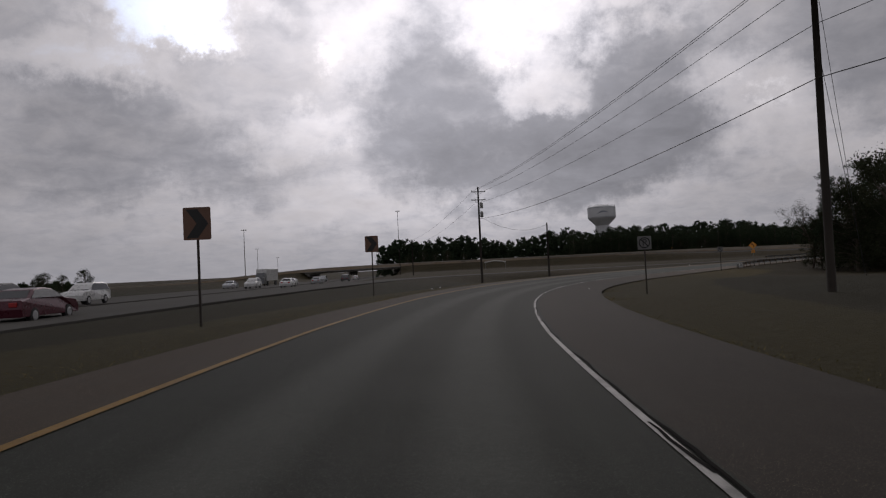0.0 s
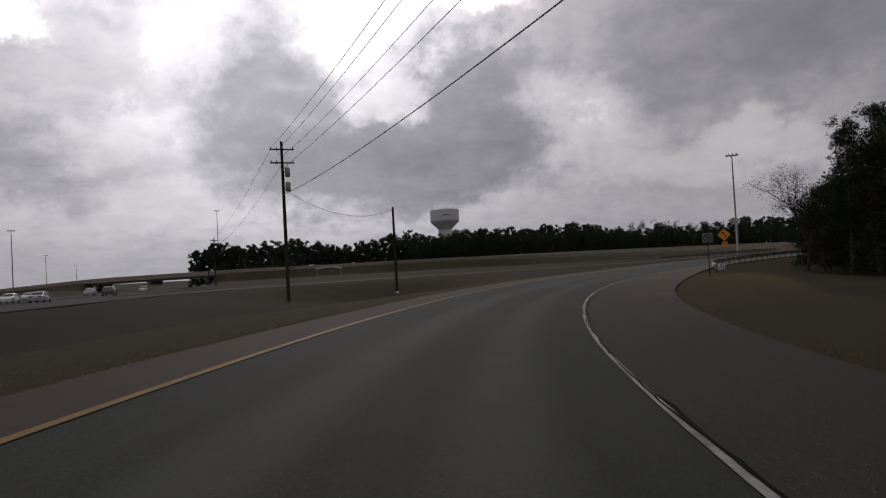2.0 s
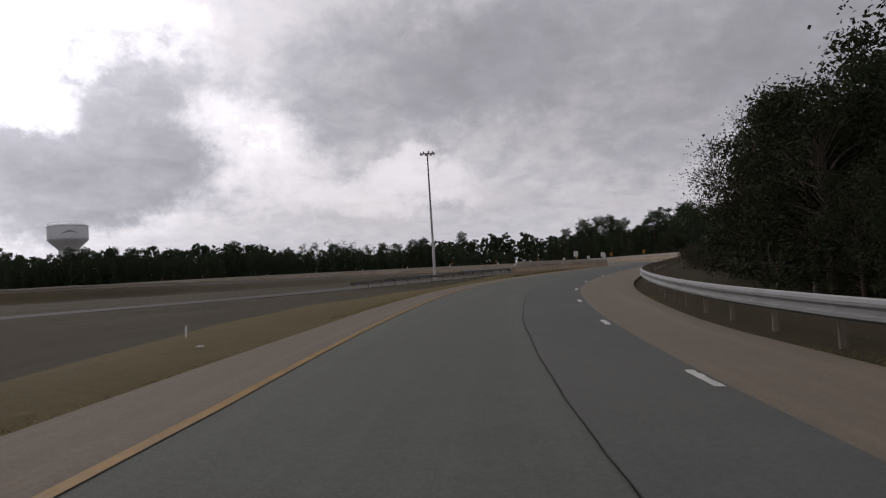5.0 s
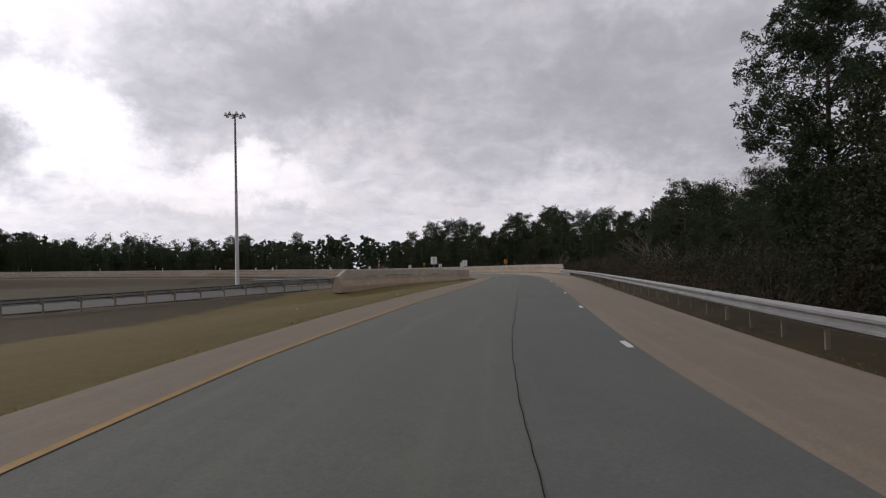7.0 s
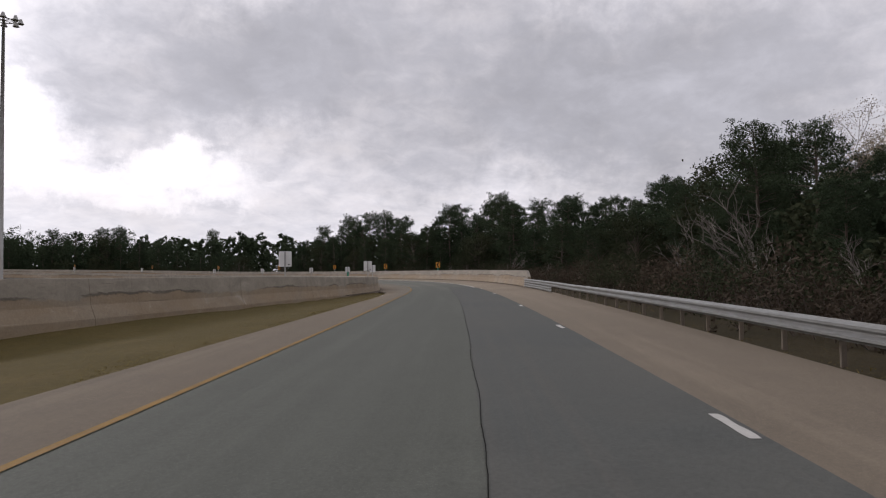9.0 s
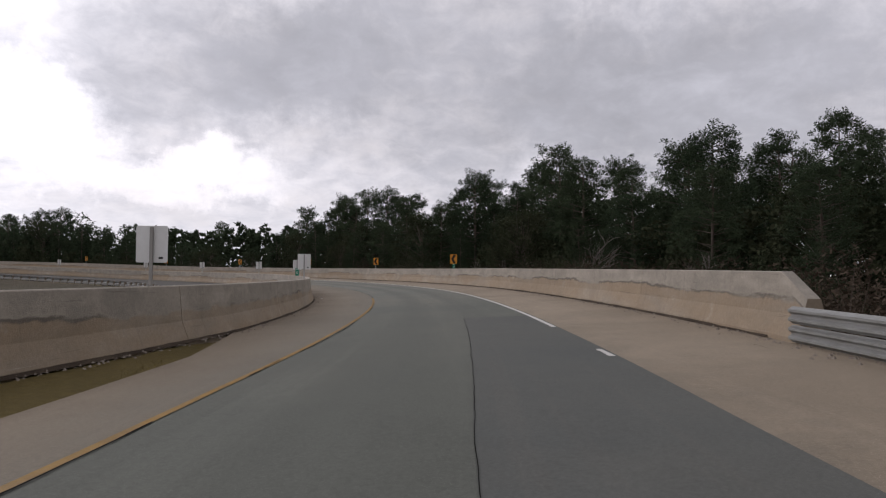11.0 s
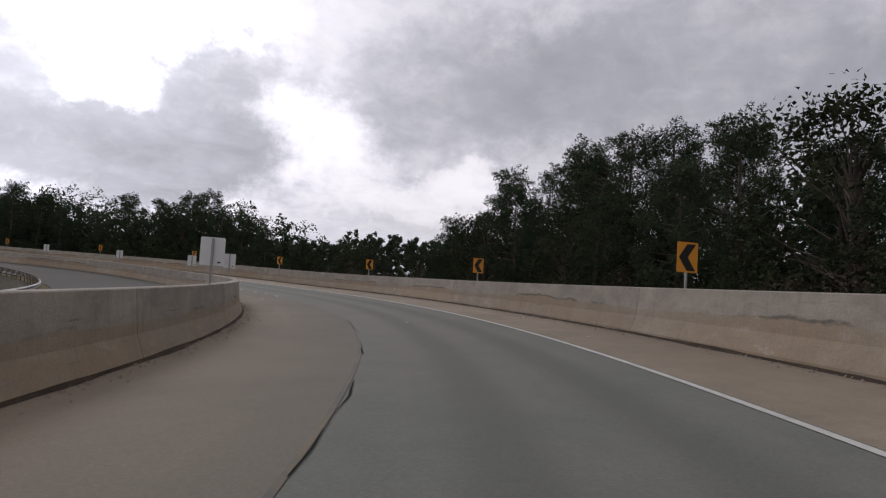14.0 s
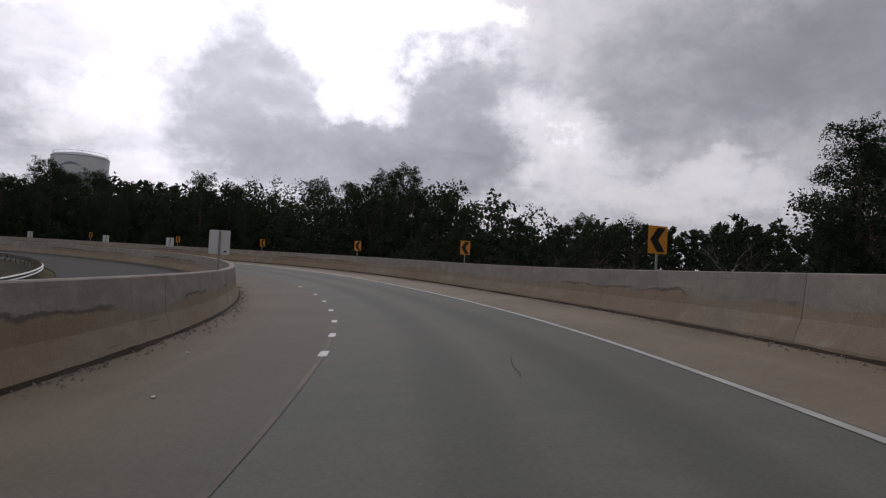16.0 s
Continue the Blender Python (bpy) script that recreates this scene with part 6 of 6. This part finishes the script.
def box_truck(at, label):
    root = empty("box_truck", at, label, "truck", "traffic on the highway")
    bm = bmesh.new()
    box(bm, -1.25, 1.25, -9.0, 3.2, 1.1, 3.9, 0.06)
    part("cargo_box", bm, PAINTS["white"], root)
    bm = bmesh.new()
    profile_body(bm, [(3.5, 0.5), (3.5, 3.0), (4.6, 3.0), (5.2, 2.0), (6.3, 1.8), (6.5, 0.5)], 1.15, 0.1, 1.8)
    part("cab", bm, PAINTS["grey"], root)
    for y in (-7.5, -6.3, 2.0, 5.3):
        for x in (-1, 1):
            bm = bmesh.new()
            lathe(bm, [(0.3, -0.14), (0.5, -0.12), (0.5, 0.12), (0.3, 0.14)], 16)
            bmesh.ops.rotate(bm, verts=bm.verts, cent=(0, 0, 0), matrix=Matrix.Rotation(radians(90), 3, "Y"))
            part("wheel", bm, TYRE, root, at=Matrix.Translation((x * 1.0, y, 0.5)))
    return root


def on_highway(s_y, off, away=True):
    i = int(np.argmin(np.abs(HIGHWAY.y - s_y)))
    p = HIGHWAY.at(float(HIGHWAY.s[i]), off)
    return pose(float(p[0]), float(p[1]), float(p[2]), 0, 0, float(HIGHWAY.h[i]) + (0 if away else 180))


vehicle("sedan", on_highway(27.5, -1.0), PAINTS["maroon"], "dark maroon sedan on the near carriageway")
vehicle("suv", on_highway(35, -6.0), PAINTS["black"], "black sport utility car on the near carriageway")
vehicle("suv", on_highway(54, -11.6, False), PAINTS["white"], "white sport utility car coming the other way")
box_truck(on_highway(158, -20.5, False), "white box trailer truck coming the other way")
for y_, o_, a_, c_, k_ in ((104, -5.0, True, "white", "sedan"), (118, -13, False, "white", "suv"), (128, -20, False, "silver", "sedan"), (141, -5.5, True, "silver", "sedan"),
                           (152, -13, False, "white", "sedan"), (170, -3.0, True, "grey", "suv"), (186, -20, False, "white", "sedan"), (204, -13, False, "silver", "suv"), (230, -5, True, "white", "sedan")):
    vehicle(k_, on_highway(y_, o_, a_), PAINTS[c_], "%s car among the traffic on the highway" % c_)


# ---- roadside small things -------------------------------------------------
def delineator(x, y, label="thin white plastic marker post in the grass", tall=1.0, wide=1.0):
    z = ground_at(x, y)
    root = empty("marker_post", pose(x, y, z, 2, 3, 20) @ Matrix.Diagonal((wide, 1, tall, 1)), label, "marker post", "marker posts")
    bm = bmesh.new()
    box(bm, -0.045, 0.045, -0.012, 0.012, -0.3, 1.1, 0.006)
    part("stake", bm, SIGNWHITE, root)
    bm = bmesh.new()
    box(bm, -0.04, 0.04, -0.017, -0.012, 0.85, 1.05)
    part("reflector", bm, ALUM, root)
    return root


delineator(30.6, 103.2, "short white plastic marker stub in the grass", 0.24, 0.5)
delineator(109.5, 133.0)


def canopy(x, y, turn):
    root = empty("white_canopy", pose(x, y, ground_at(x, y), 0, 0, turn), "low white gabled canopy roof on thin posts", "canopy")
    for k in (-1, 1):
        bm = bmesh.new()
        v = [(-k * 0.0, -1.5, 3.4), (k * 4.6, -1.5, 2.75), (k * 4.6, 1.5, 2.75), (0, 1.5, 3.4)]
        a = [bm.verts.new(p) for p in v]
        b = [bm.verts.new((p[0], p[1], p[2] + 0.35)) for p in v]
        bm.faces.new(a)
        bm.faces.new(b)
        for i in range(4):
            bm.faces.new((a[i], a[(i + 1) % 4], b[(i + 1) % 4], b[i]))
        bmesh.ops.recalc_face_normals(bm, faces=bm.faces)
        part("roof_half", bm, PAINTS["white"], root)
        for y_ in (-1.3, 1.3):
            bm = bmesh.new()
            tube(bm, [(k * 4.3, y_, -0.3), (k * 4.3, y_, 2.85)], 0.06, 6)
            part("post", bm, POSTST, root)
    return root


canopy(4.6, 292, -4)


def grass_fringe():
    """Straw-coloured blades along the pavement edges and over the near verge."""
    rng = random.Random(17)
    v, f = [], []

    def blade(x, y, z, h):
        a = rng.uniform(0, math.tau)
        d = Vector((math.cos(a), math.sin(a), 0))
        lean = Vector((rng.gauss(0, 1.1), rng.gauss(0, 1.1), 0.6)) * h
        w = 0.004 + 0.006 * rng.random()
        i = len(v)
        base = Vector((x, y, z - 0.03))
        v.extend([base - d * w, base + d * w, base + lean * 0.6 + d * w * 0.6, base + lean])
        f.append((i, i + 1, i + 2, i + 3))

    xs, ys, hs = [], [], []
    for _ in range(80000):
        s = rng.uniform(0, 214)
        left = rng.random() < 0.72
        if left:
            u = float(knots(LEFT_EDGE, s)) + 0.10 - abs(rng.gauss(0, 0.9)) - (0.0 if rng.random() < 0.5 else rng.uniform(0, 2.2))
            if s > 172 and u < float(knots(MEDIAN_U, s)) + 0.45:
                continue
        else:
            u = float(knots(RIGHT_EDGE, s)) - 0.10 + abs(rng.gauss(0, 0.9)) + (0.0 if rng.random() < 0.5 else rng.uniform(0, 3))
            if s > 204:
                continue
        p = RAMP.at(s, u)
        xs.append(float(p[0])), ys.append(float(p[1])), hs.append(rng.uniform(0.03, 0.08) * (0.6 + 0.8 * rng.random()))
    zs = ground_height(np.array(xs), np.array(ys))
    for x, y, z, h in zip(xs, ys, zs, hs):
        blade(x, y, float(z), h)
    return tagged(new("grass", leaf_mesh("grass", v, f, STRAW)), "straw-coloured dry grass blades along the pavement", "grass", "", "stuff")


grass_fringe()


def litter(x, y, z, size, seed):
    rng = random.Random(seed)
    bm = bmesh.new()
    n = 5
    g = [[bm.verts.new(((i / n - 0.5) * size, (j / n - 0.5) * size * 0.7, rng.uniform(0, size * 0.3))) for j in range(n + 1)] for i in range(n + 1)]
    for i in range(n):
        for j in range(n):
            bm.faces.new((g[i][j], g[i + 1][j], g[i + 1][j + 1], g[i][j + 1]))
    return tagged(part("litter", bm, SIGNWHITE, at=pose(x, y, z, 0, 0, rng.uniform(0, 360))), "crumpled scrap of pale litter on the ground", "litter", "scraps of litter")


for i_, (s_, u_, d_) in enumerate(((39, 3.1, 0.16), (77.5, 2.3, 0.15), (38.5, -5.9, 0.2), (43, -6.8, 0.2), (103, -4.5, 0.2), (149, -7.4, 0.18), (158, -5.6, 0.14), (204, -4.4, 0.22), (243, -4.35, 0.16), (281, 0.8, 0.12), (283, 5.6, 0.2), (304, -3.8, 0.12), (300, -3.0, 0.12), (262, -4.2, 0.12), (275.5, 4.8, 0.14))):
    x_, y_ = on_ramp(s_, u_)
    lo, hi = float(knots(LEFT_EDGE, s_)), float(knots(RIGHT_EDGE, s_))
    z_ = float(RAMP.at(s_, u_)[2]) + 0.008 if lo < u_ < hi else ground_at(x_, y_) + 0.02
    litter(x_, y_, z_, d_ * 0.6, i_)


def grit():
    """Dirt and small stones swept to the foot of the barriers."""
    rng = random.Random(23)
    v, f = [], []
    for _ in range(2600):
        s = rng.uniform(204, 330)
        if rng.random() < 0.5:
            u = float(knots(MEDIAN_U, s)) + 0.36 + abs(rng.gauss(0, 0.22))
        else:
            u = float(knots(OUTER_U, max(s, 211))) - 0.36 - abs(rng.gauss(0, 0.22))
        p = Vector(RAMP.at(s, u))
        r = rng.uniform(0.012, 0.05)
        i = len(v)
        for k in range(4):
            a = math.tau * k / 4 + rng.random()
            v.append(p + Vector((math.cos(a) * r, math.sin(a) * r, 0.0)))
        v.append(p + Vector((0, 0, r * 0.9)))
        for k in range(4):
            f.append((i + k, i + (k + 1) % 4, i + 4))
    return tagged(new("grit", leaf_mesh("grit", v, f, GRAVEL)), "brown grit and small stones along the barrier foot", "grit", "", "stuff")


grit()
